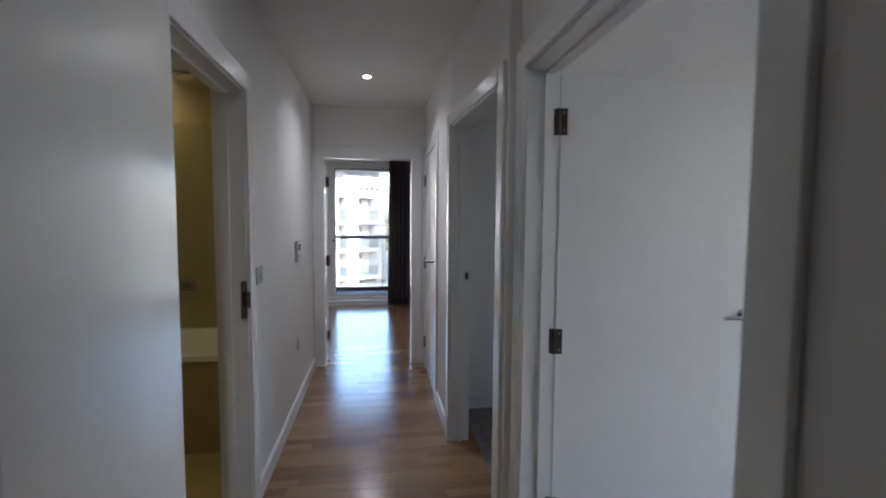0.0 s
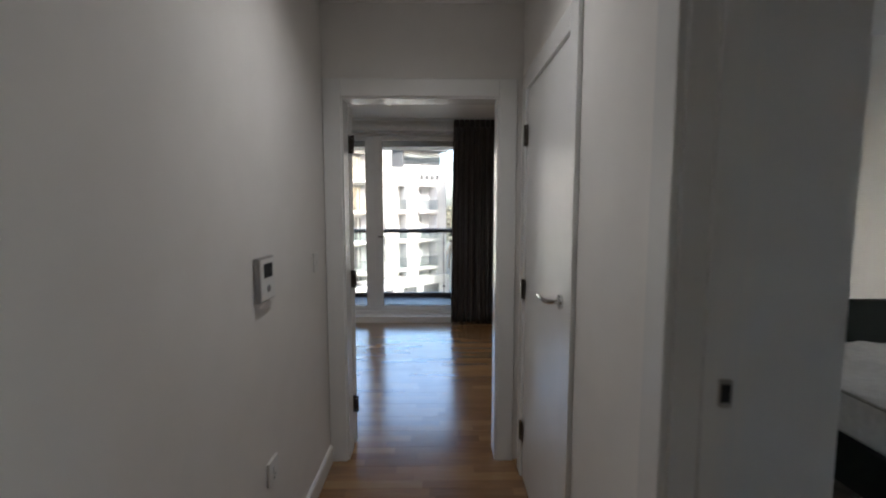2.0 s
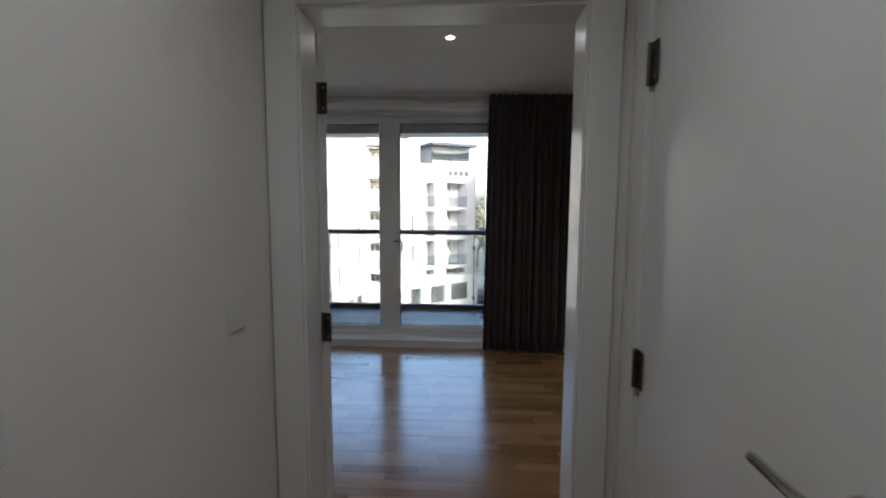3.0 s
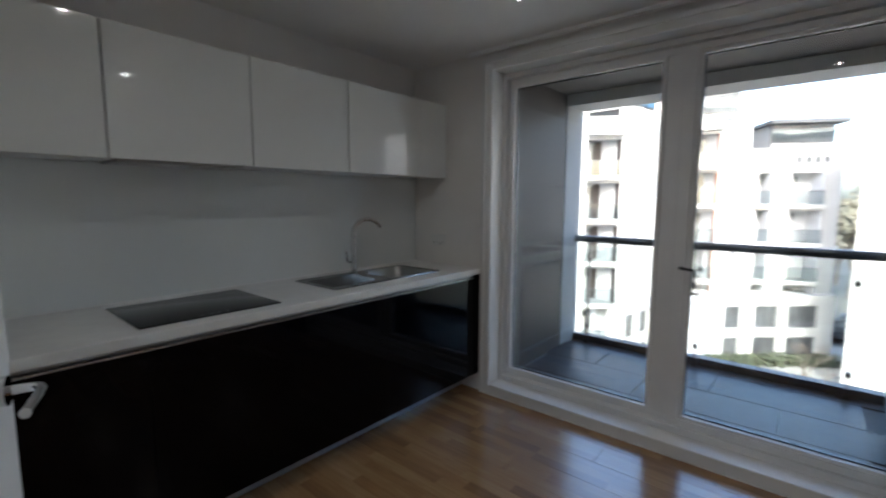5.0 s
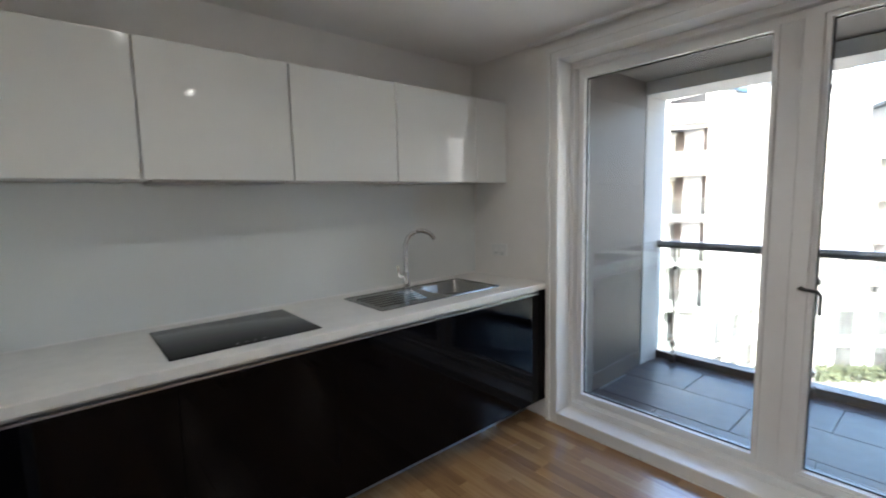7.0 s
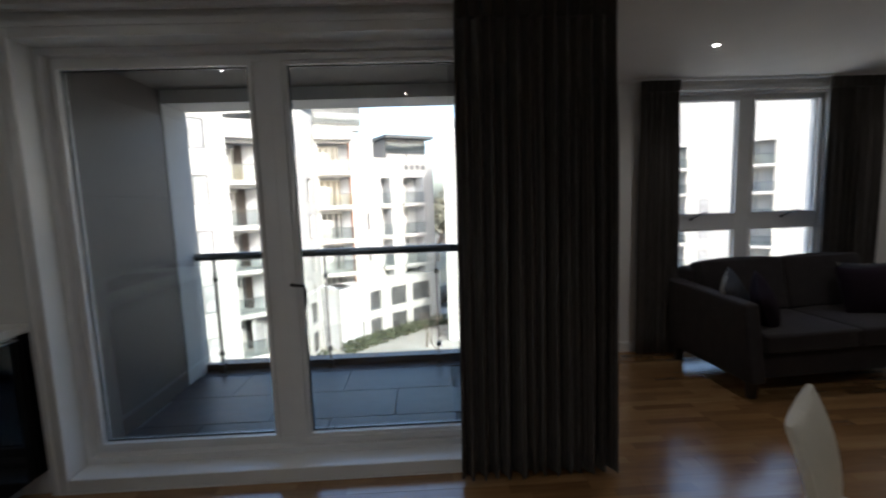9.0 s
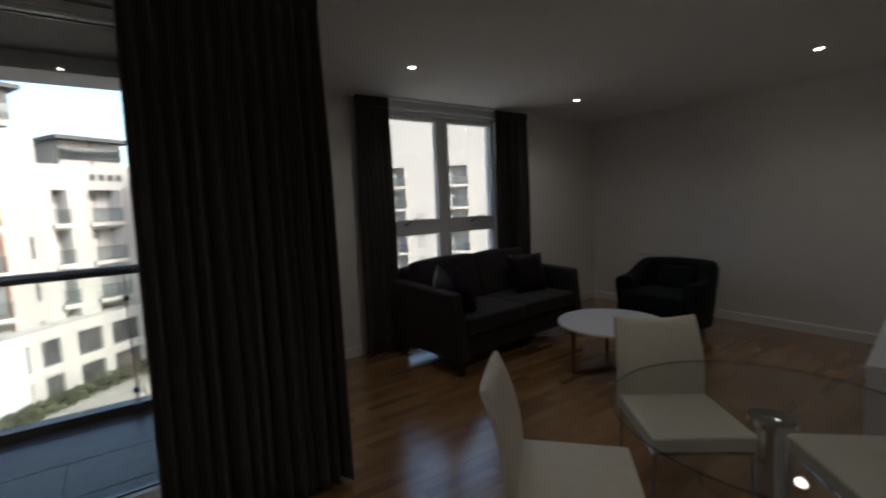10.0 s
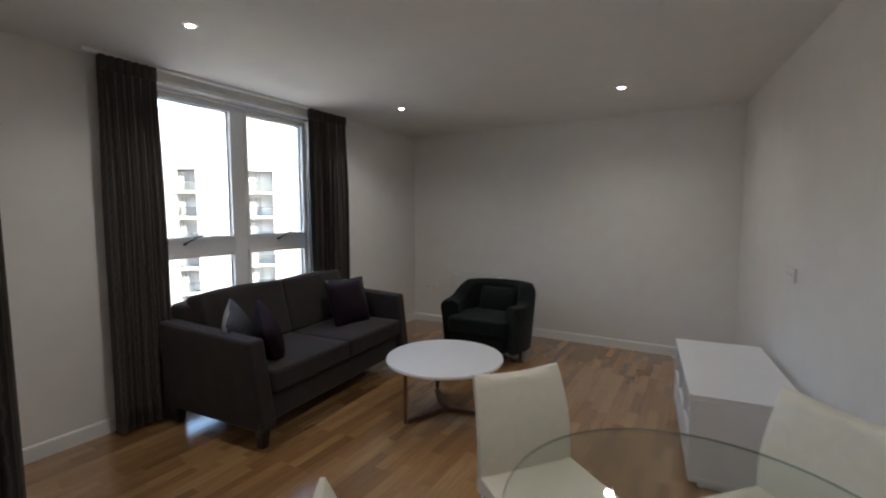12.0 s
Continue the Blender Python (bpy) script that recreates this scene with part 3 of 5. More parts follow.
def keep(name, m, label):
    root = thing(name, m, label, "strike plate")
    part("plate", box(bmesh.new(), -0.013, 0.013, 0, 0.003, -0.088, 0.088, bevel=0.006), BRASS, root, smooth=False)
    part("slot", boxes((-0.008, 0.008, 0.0031, 0.004, -0.035, 0.03)), BLACKPLASTIC, root, smooth=False)
    part("lip", box(bmesh.new(), 0.011, 0.028, -0.002, 0.002, -0.038, 0.038, bevel=0.002), BRASS, root, smooth=False)
    return root


keep("strike_plate", pose(XL - 0.012, 1.845, 1.045, 0, 0, 180) @ pose(0, 0, 0, 0, 180, 0), "dull brass strike plate on the white door jamb")
k = thing("strike_plate", pose(XR + 0.098, 2.42, 1.068, 0, 0, 180), "small black strike plate on the white jamb", "strike plate")
part("plate", box(bmesh.new(), -0.012, 0.012, 0, 0.003, -0.028, 0.028, bevel=0.004), SATINSTEEL, k, smooth=False)
part("slot", boxes((-0.009, 0.009, 0.0031, 0.0045, -0.018, 0.018)), BLACKPLASTIC, k, smooth=False)


# ---- plates and switches ----
def plate(name, m, w, h, label, category, rockers=1, holes=False, metal=None):
    """Local x across, z up, y out of the wall."""
    root = thing(name, m, label, category)
    part("faceplate", box(bmesh.new(), -w / 2, w / 2, 0, 0.011, -h / 2, h / 2, bevel=0.004), metal or WHITEPLASTIC, root, smooth=False)
    for i in range(rockers):
        x = (i - (rockers - 1) / 2) * w * 0.42
        part("rocker", box(bmesh.new(), x - 0.009, x + 0.009, 0.0105, 0.0155, -0.013, 0.013, bevel=0.002), metal or WHITEPLASTIC, root, smooth=False)
        if holes:
            part("pin_hole", boxes((x - 0.003, x + 0.003, 0.0111, 0.0117, -0.034, -0.026), (x - 0.014, x - 0.008, 0.0111, 0.0117, -0.022, -0.018), (x + 0.008, x + 0.014, 0.0111, 0.0117, -0.022, -0.018)), BLACKPLASTIC, root, smooth=False)
    return root


EAST, WEST, NORTH, SOUTH = -90, 90, 0, 180      # which way a plate looks
plate("light_switch", pose(XL, 2.04, 1.135, 0, 0, EAST), 0.115, 0.088, "grey satin metal light switch on the corridor wall", "switch", metal=SWITCHGREY)
plate("wall_socket", pose(XL, 3.14, 0.475, 0, 0, EAST), 0.088, 0.088, "white wall socket low on the corridor wall", "socket", holes=True)
plate("light_switch", pose(XL, 3.77, 1.155, 0, 0, EAST), 0.075, 0.095, "white light switch beside the doorway", "switch")
t = thing("thermostat", pose(XL, 3.117, 1.178, 0, 0, EAST), "white room thermostat with a grey display", "thermostat")
part("body", box(bmesh.new(), -0.067, 0.067, 0, 0.02, -0.076, 0.076, bevel=0.006), ALU, t, "silver grey rim", smooth=False)
part("front", box(bmesh.new(), -0.061, 0.061, 0.019, 0.0235, -0.070, 0.070, bevel=0.002), WHITEPLASTIC, t, smooth=False)
part("display", box(bmesh.new(), -0.036, 0.036, 0.0235, 0.0255, 0.006, 0.054, bevel=0.002), SCREEN, t, "dark grey display", smooth=False)
part("button", cyl(bmesh.new(), (0, 0.023, -0.033), (0, 0.027, -0.033), 0.012, seg=24), ALU, t, "round grey button")
plate("wall_socket", pose(-2.36, YB, 1.13, 0, 0, SOUTH), 0.146, 0.088, "white double socket above the worktop", "socket", 2, True)
plate("wall_socket", pose(XE, 8.45, 0.5, 0, 0, WEST), 0.20, 0.088, "white double socket on the end wall", "socket", 2, True)
plate("light_switch", splay(4.05, 0, 1.09), 0.20, 0.088, "white switch plate on the long wall", "switch", 2)
t = thing("panel_heater", pose(XE, 7.75, 0.62, 0, 0, WEST), "slim white wall heater behind the armchair", "heater")
part("body", box(bmesh.new(), -0.33, 0.33, 0.012, 0.075, -0.36, 0.06, bevel=0.008), WHITEPLASTIC, t, smooth=False)
part("grille", boxes(*[(-0.3 + i * 0.05, -0.268 + i * 0.05, 0.02, 0.068, 0.0602, 0.063) for i in range(12)]), ALU, t, smooth=False)
for x in (-0.2, 0.17):
    part("bracket", boxes((x, x + 0.03, 0, 0.012, -0.3, 0.0)), ALU, t, smooth=False)


# ---- downlights ----
def downlight(x, y, z=H, warm=False, power=0.0):
    root = thing("ceiling_downlight", pose(x, y, z), "small round recessed ceiling downlight, switched on", "downlight", "recessed downlights")
    bm = bmesh.new()
    lathe(bm, [(0.021, -0.001), (0.024, -0.006), (0.034, -0.005), (0.038, -0.0005), (0.038, 0.0)], 32)
    part("bezel", bm, LAMPRING, root)
    part("lamp_glass", lathe(bmesh.new(), [(0.0185, -0.0025), (0.0195, -0.0055), (0.011, -0.0085), (0.002, -0.009)], 24), WARMGLOW if warm else LAMPGLOW, root)
    if power:
        la = new("downlight_beam", bpy.data.lights.new("downlight_beam", "SPOT"))
        la.data.energy, la.data.spot_size, la.data.spot_blend, la.data.shadow_soft_size = power, radians(150), 1.0, 0.045
        la.data.color = (1.0, 0.74, 0.34) if warm else ((1.0, 0.965, 0.91) if y < 4 else (1.0, 0.945, 0.87))
        la.matrix_world = look((x, y, z - 0.02), (x, y + 0.001, 0))
    return root


downlight(0.015, 3.09, power=DLC * 1.3)
# unseen near lamp, added so that some light reaches the bedroom lobby wall
downlight(0.015, 1.15, power=DLC * 0.12)
downlight(2.11, 7.75, power=DL)
downlight(4.25, 7.9, power=DL)
downlight(4.57, 5.95, power=DL)
downlight(2.3, 5.9, power=DL)
downlight(-1.3, 6.42, power=DL * 0.35)
downlight(-0.03, 5.56, power=DL)
downlight(-1.3, 4.95, power=DL * 0.35)
downlight(-1.49, 2.96, H - 0.03, True, DLB * 0.8)
# second bathroom lamp, out of view, added to brighten the floor
downlight(-1.3, 1.9, H - 0.03, True, DLB * 1.7)

# ---- balcony door and sofa window ----
def glazing(name, label, x0, x1, z0, z1, y, mull, trans=None, depth=0.07, half=0.06, foot=0.052, head=0.052, sash=None):
    """White framed window in a wall along x: outer frame, mullion, beads, panes. The room side looks to -y.
    sash: (x0, x1, stile) of an opening door leaf, proud of the frame."""
    root = tagged(new(name), label, "window", "", "structure")
    f = 0.052
    bm = bmesh.new()
    box(bm, mull - half, mull + half, y, y + depth, z0 + foot, z1 - head, bevel=0.005)
    part("window_frame", ring(x0, x1, z0, z1, x0 + f, x1 - f, z0 + foot, z1 - head, "y", y, y + depth), UPVC, root, smooth=False)
    part("frame_nose", ring(x0 + 0.005, x1 - 0.005, z0 + 0.015, z1 - 0.005, x0 + 0.03, x1 - 0.03, z0 + foot * 0.6, z1 - head * 0.5, "y", y - 0.055, y - 0.0005), UPVC, root, smooth=False)
    part("mullion", bm, UPVC, root, smooth=False)
    cols = [(x0 + f, mull - half), (mull + half, x1 - f)]
    if sash:
        part("sash", ring(sash[0], sash[1], z0 + foot - 0.03, z1 - head + 0.03, sash[0] + sash[2], sash[1] - 0.034, z0 + foot + 0.004, z1 - head - 0.004, "y", y - 0.03, y - 0.0125), UPVC, root, smooth=False)
        part("sash_core", boxes((mull + half + 0.001, sash[0] + sash[2], y - 0.0124, y + 0.055, z0 + foot, z1 - head), bevel=0.003), UPVC, root, smooth=False)
        cols[1] = (sash[0] + sash[2], x1 - f)
    rows = [(z0 + foot, z1 - head)]
    if trans:
        bm = bmesh.new()
        for a, b in cols:
            box(bm, a, b, y + 0.001, y + depth - 0.001, trans - 0.055, trans + 0.055, bevel=0.004)
        part("transom", bm, UPVC, root, smooth=False)
        rows = [(z0 + foot, trans - 0.055), (trans + 0.055, z1 - head)]
    for a, b in cols:
        for c, d_ in rows:
            s = 0.022
            bm = ring(a, b, c, d_, a + s, b - s, c + s, d_ - s, "y", y - 0.012, y + 0.05)
            part("bead", bm, UPVC, root, smooth=False)
            g = part("pane", boxes((a + s, b - s, y + 0.030, y + 0.0315, c + s, d_ - s)), WINGLASS, root, smooth=False)
            g.visible_shadow = False
            part("gasket", ring(a + s, b - s, c + s, d_ - s, a + s + 0.007, b - s - 0.007, c + s + 0.007, d_ - s - 0.007, "y", y + 0.02, y + 0.0299), BLACKPLASTIC, root, smooth=False)
    return root


gl = glazing("window_balcony", "wide white framed glazed balcony door", BX0, BX1, BZ0, BZ1, 7.20, -0.74, half=0.045, foot=0.087, head=0.076, sash=(-0.688, BX1 - 0.02, 0.066))
# lever of the balcony door
hd = part("door_handle", boxes((-0.655, -0.632, 7.172, 7.188, 0.98, 1.10), bevel=0.003), DARKMETAL, gl, "dark metal lever handle", smooth=False)
part("lever_arm", tube(bmesh.new(), [(-0.643, 7.175, 1.06), (-0.643, 7.14, 1.06), (-0.632, 7.13, 1.06), (-0.575, 7.13, 1.055), (-0.565, 7.13, 1.04), (-0.565, 7.13, 0.95)], 0.008), DARKMETAL, hd)
wl = glazing("window_sofa", "tall white framed window in four panes behind the sofa", WX0, WX1, WZ0, WZ1, 8.83, 3.13, 1.19)
for x in (2.62, 3.50):
    hd = part("window_handle", boxes((x - 0.012, x + 0.012, 8.80, 8.815, 1.215, 1.235), bevel=0.003), DARKMETAL, wl, "dark lever handle", smooth=False)
    part("lever_arm", tube(bmesh.new(), [(x, 8.81, 1.225), (x, 8.78, 1.235), (x + 0.01, 8.77, 1.245), (x + 0.10, 8.765, 1.285), (x + 0.125, 8.765, 1.287)], 0.007), DARKMETAL, hd)
# lining boards round the openings
struct("trim_balcony_lining", boxes((BX0 - 0.05, BX0 + 0.004, YB - 0.018, 7.199, 0.0, BZ1 + 0.05), (BX1 - 0.004, BX1 + 0.05, YB - 0.018, 7.199, 0.0, BZ1 + 0.05), (BX0 + 0.004, BX1 - 0.004, YB - 0.018, 7.199, BZ1 - 0.004, BZ1 + 0.05), (BX0 + 0.004, BX1 - 0.004, YB - 0.018, 7.199, 0.0, BZ0 + 0.014), bevel=0.006), SATIN, "white painted lining and sill of the balcony door", "window lining")
struct("trim_window_lining", boxes((WX0 - 0.04, WX0 + 0.004, YS - 0.015, 8.829, WZ0 - 0.04, WZ1 + 0.035), (WX1 - 0.004, WX1 + 0.04, YS - 0.015, 8.829, WZ0 - 0.04, WZ1 + 0.035), (WX0 + 0.004, WX1 - 0.004, YS - 0.015, 8.829, WZ1 - 0.004, WZ1 + 0.035), (WX0 - 0.03, WX1 + 0.03, YS - 0.04, 8.829, WZ0 - 0.045, WZ0 + 0.004), bevel=0.005), SATIN, "white painted lining and sill of the window", "window lining")
struct("trim_curtain_track_1", boxes((-2.05, 1.3, 6.955, 6.985, H - 0.022, H)), UPVC, "slim white curtain track on the ceiling", "curtain track")
struct("trim_curtain_track_2", boxes((1.95, 4.3, 8.60, 8.63, H - 0.022, H)), UPVC, "slim white curtain track on the ceiling", "curtain track")
struct("trim_balcony_architrave", ring(BX0 - 0.075, BX1 + 0.075, 0.002, BZ1 + 0.072, BX0 - 0.045, BX1 + 0.045, 0.002 - 0.001, BZ1 + 0.044, "y", YB - 0.028, YB - 0.0185), SATIN, "slim white bead round the balcony door lining", "architrave")
# windows of the two rooms on the right: unseen, added and sized for their daylight
for nm, a, b in (("window_bedroom", 2.2, 3.4), ("window_small_room", -1.2, 1.2)):
    root = tagged(new(nm), "plain white framed side room window, added out of view", "window", "", "structure")
    part("window_frame", boxes((RX + 0.06, RX + 0.12, a, a + 0.05, 0.6, 2.3), (RX + 0.06, RX + 0.12, b - 0.05, b, 0.6, 2.3), (RX + 0.06, RX + 0.12, a + 0.05, b - 0.05, 0.6, 0.65), (RX + 0.06, RX + 0.12, a + 0.05, b - 0.05, 2.25, 2.3)), UPVC, root, smooth=False)
    g = part("pane", boxes((RX + 0.09, RX + 0.092, a + 0.05, b - 0.05, 0.65, 2.25)), WINGLASS, root, smooth=False)
    g.visible_shadow = False


# ---- curtains ----
def curtain(m, width, height, folds, seed, flare=1.06, swell=0.052):
    """A gathered curtain from its top left corner: x along the track, y to the window, z down from 0."""
    rnd = random.Random(seed)
    root = thing("curtain", m, "full-length dark taupe striped curtain, drawn aside", "curtain", "living room curtains")
    n, rows = folds * 12, 16
    ph = [rnd.uniform(-1.3, 1.3) for _ in range(folds + 2)]
    am = [rnd.uniform(0.35, 1.3) for _ in range(folds + 2)]
    bm = bmesh.new()
    uv = bm.loops.layers.uv.new("cloth")
    grid = []
    for j in range(rows + 1):
        v = j / rows
        row = []
        for i in range(n + 1):
            u = i / n
            k = u * folds
            c = int(k)
            f = k - c
            a = am[c] * (1 - f) + am[c + 1] * f
            p = ph[c] * (1 - f) + ph[c + 1] * f
            depth = swell * (0.35 + 0.65 * min(1, v * 3.0)) * a
            w = width * (1 + (flare - 1) * v)
            x = (u - 0.5) * w + width / 2 + 0.010 * math.sin(math.tau * k * 2 + p) * min(1, v * 4)
            y = depth * math.sin(math.tau * k + p * (0.4 + v)) + 0.010 * math.sin(v * 5 + k * 1.3) * v
            row.append(bm.verts.new((x, y, -height * v)))
        grid.append(row)
    for j in range(rows):
        for i in range(n):
            fc = bm.faces.new((grid[j][i], grid[j][i + 1], grid[j + 1][i + 1], grid[j + 1][i]))
            for lp, (uu, vv) in zip(fc.loops, ((i, j), (i + 1, j), (i + 1, j + 1), (i, j + 1))):
                lp[uv].uv = (uu / n * width * 2.2, vv / rows * height)
    ob = part("drape", bm, CURTAIN, root)
    so = ob.modifiers.new("thickness", "SOLIDIFY")
    so.thickness = 0.004
    for i in range(folds):
        x = (i + 0.5) * width / folds
        part("pleat", box(bmesh.new(), x - width / folds * 0.45, x + width / folds * 0.45, -0.024, 0.024, -0.085, 0.012, bevel=0.012), CURTAIN, root)
    return root


curtain(pose(0.285, 6.93, H - 0.03), 0.79, H - 0.05, 13, 3)
curtain(pose(2.02, 8.60, H - 0.03), 0.345, H - 0.05, 7, 5, 1.10)
curtain(pose(3.72, 8.60, H - 0.03), 0.50, H - 0.05, 8, 8, 1.05)

# ---- kitchen ----
KF, KW = -1.955, -2.285            # fronts of base and wall units
for i, (y0, y1) in enumerate(((4.27, 4.872), (4.878, 5.482), (5.488, 6.088), (6.094, 6.72))):
    u = thing("wall_cabinet", pose(KW, y0, 1.61), "white high-gloss handleless wall cabinet", "cabinet", "kitchen wall cabinets")
    part("carcass", boxes((XK - KW + 0.001, -0.021, 0.0005, y1 - y0 + 0.0045, 0.003, 0.545)), WHITETOP, u, smooth=False)
    part("cabinet_door", box(bmesh.new(), -0.019, 0.0, 0.001, y1 - y0 - 0.001, 0.0, 0.545, bevel=0.0015), GLOSSWHITE, u, smooth=False)
    if i == 1:
        part("extractor", boxes((-0.28, -0.03, 0.03, y1 - y0 - 0.03, -0.012, 0.002), bevel=0.003), ALU, u, "grey cooker hood under the cabinet", smooth=False)
u = thing("filler_panel", pose(KW, 6.726, 1.61), "white gloss end panel beside the wall cabinets", "cabinet panel")
part("panel", box(bmesh.new(), XK - KW + 0.001, -0.004, 0, YB - 6.728, 0.0, 0.545, bevel=0.0015), GLOSSWHITE, u, smooth=False)
u = thing("filler_panel", pose(KW, YI + 0.002, 1.61), "white gloss filler panel beside the wall cabinets", "cabinet panel")
part("panel", box(bmesh.new(), XK - KW + 0.001, -0.004, 0, 4.266 - YI, 0.0, 0.545, bevel=0.0015), GLOSSWHITE, u, smooth=False)
for y0, y1 in ((4.27, 4.872), (4.878, 5.482), (5.488, 6.088), (6.094, 6.945)):
    u = thing("base_cabinet", pose(KF, y0, 0.0), "black high-gloss handleless base cabinet", "cabinet", "kitchen base cabinets")
    part("carcass", boxes((XK - KF + 0.002, -0.021, 0.0005, y1 - y0 + 0.0045, 0.14, 0.862)), BLACKPLASTIC, u, smooth=False)
    part("cabinet_door", box(bmesh.new(), -0.019, 0.0, -0.0022, y1 - y0 + 0.0022, 0.138, 0.868, bevel=0.0015), BLACKGLOSS, u, smooth=False)
u = thing("end_panel", pose(KF, 6.951, 0), "black gloss end panel of the base units", "cabinet panel")
part("panel", box(bmesh.new(), XK - KF + 0.002, 0.002, 0, YB - 6.953, 0.138, 0.899, bevel=0.0015), BLACKGLOSS, u, smooth=False)
u = thing("kitchen_plinth", pose(KF - 0.16, YI + 0.002, 0), "brushed aluminium plinth below the base units", "plinth")
part("board", boxes((-0.018, 0, 0, YB - YI - 0.004, 0.001, 0.137)), PLINTH, u, smooth=False)
u = thing("grip_rail", pose(KF, YI + 0.14, 0), "grey aluminium grip rail under the worktop", "rail")
part("profile", boxes((-0.035, -0.03, 0, 2.675, 0.862, 0.899), (-0.03, -0.004, 0, 2.675, 0.889, 0.899)), PLINTH, u, smooth=False)
part("lower_lip", boxes((-0.022, 0.0, 0, 2.675, 0.870, 0.878)), ALU, u, smooth=False)
# worktop with cut-outs for the sink
WT0, WT1 = 0.901, 0.94
w = thing("worktop", pose(0, 0, 0), "white stone kitchen worktop with a thin front edge", "worktop")
SX0, SX1, SY0, SY1 = -2.50, -2.085, 5.82, 6.72
part("slab", ring(XK + 0.002, KF + 0.008, YI + 0.002, YB - 0.002, SX0 + 0.018, SX1 - 0.018, SY0 + 0.018, SY1 - 0.018, "z", WT0, WT1), WORKTOP, w, smooth=False)
part("front_edge", box(bmesh.new(), KF + 0.0081, KF + 0.014, YI + 0.002, YB - 0.002, WT0, WT1, bevel=0.002), WORKTOP, w, smooth=False)
s = thing("splashback", pose(XK, 0, 0), "pale grey glass splashback behind the worktop", "splashback")
part("panel", boxes((0.001, 0.008, YI + 0.003, YB - 0.003, WT1 + 0.001, 1.609)), SPLASH, s, smooth=False)
part("sealant", boxes((0.0081, 0.013, YI + 0.003, YB - 0.003, WT1 + 0.0005, WT1 + 0.006)), WHITEPLASTIC, s, smooth=False)
# hob
hb = thing("hob", pose(-2.24, 5.165, WT1), "flat black glass induction hob in the worktop", "hob")
part("glass_top", box(bmesh.new(), -0.262, 0.215, -0.297, 0.297, 0.0005, 0.006, bevel=0.002), HOBGLASS, hb)
for i in range(4):
    part("touch_mark", boxes((0.188, 0.194, -0.06 + i * 0.035, -0.05 + i * 0.035, 0.0061, 0.0065)), ALU, hb, smooth=False)
# sink: bowl at the far end, grooved drainer at the near one
def round_rect(x0, x1, y0, y1, r, z, n=6):
    pts = []
    for cx, cy, a0 in ((x1 - r, y1 - r, 0), (x0 + r, y1 - r, 90), (x0 + r, y0 + r, 180), (x1 - r, y0 + r, 270)):
        for k in range(n + 1):
            a = radians(a0 + 90 * k / n)
            pts.append((cx + r * math.cos(a), cy + r * math.sin(a), z))
    return pts


def loft(rings, bottom=True):
    bm = bmesh.new()
    rings = [[bm.verts.new(p) for p in r] for r in rings]
    for r0, r1 in zip(rings, rings[1:]):
        for k in range(len(r0)):
            bm.faces.new((r0[k], r0[(k + 1) % len(r0)], r1[(k + 1) % len(r0)], r1[k]))
    if bottom:
        bm.faces.new(rings[-1])
    return bm


sk = thing("sink", pose(0, 0, WT1), "stainless steel inset sink with a grooved drainer", "sink")
bx0, bx1, by0, by1 = -2.455, -2.125, 6.295, 6.67
part("rim", loft([round_rect(SX0, SX1, SY0, SY1, 0.012, 0.0004), round_rect(SX0 + 0.002, SX1 - 0.002, SY0 + 0.002, SY1 - 0.002, 0.012, 0.005), round_rect(SX0 + 0.012, SX1 - 0.012, SY0 + 0.012, SY1 - 0.012, 0.012, 0.005), round_rect(SX0 + 0.016, SX1 - 0.016, SY0 + 0.016, SY1 - 0.016, 0.012, 0.002)], False), STEEL, sk)
part("deck", boxes((SX0 + 0.015, SX1 - 0.015, SY0 + 0.015, by0, 0.0006, 0.0021), (SX0 + 0.015, SX1 - 0.015, by1, SY1 - 0.015, 0.0006, 0.0021), (SX0 + 0.015, bx0, by0, by1, 0.0006, 0.0021), (bx1, SX1 - 0.015, by0, by1, 0.0006, 0.0021)), STEEL, sk, smooth=False)
part("bowl", loft([round_rect(bx0 - 0.004, bx1 + 0.004, by0 - 0.004, by1 + 0.004, 0.004, 0.0022), round_rect(bx0, bx1, by0, by1, 0.06, 0.0032), round_rect(bx0 + 0.006, bx1 - 0.006, by0 + 0.006, by1 - 0.006, 0.06, -0.006), round_rect(bx0 + 0.014, bx1 - 0.014, by0 + 0.014, by1 - 0.014, 0.06, -0.13), round_rect(bx0 + 0.03, bx1 - 0.03, by0 + 0.03, by1 - 0.03, 0.06, -0.15), round_rect(bx0 + 0.07, bx1 - 0.07, by0 + 0.07, by1 - 0.07, 0.05, -0.155)]), BOWLSTEEL, sk, "steel bowl")
part("waste", lathe(bmesh.new(), [(0.04, -0.1545), (0.04, -0.152), (0.028, -0.151), (0.022, -0.153), (0.002, -0.153)], 28), CHROME, sk, m=pose(-2.28, 6.48, 0))
for i in range(6):
    x = SX0 + 0.075 + i * 0.048
    part("groove_ridge", box(bmesh.new(), x, x + 0.014, SY0 + 0.045, by0 - 0.05 - 0.012 * i, 0.002, 0.0062, bevel=0.0018), STEEL, sk)
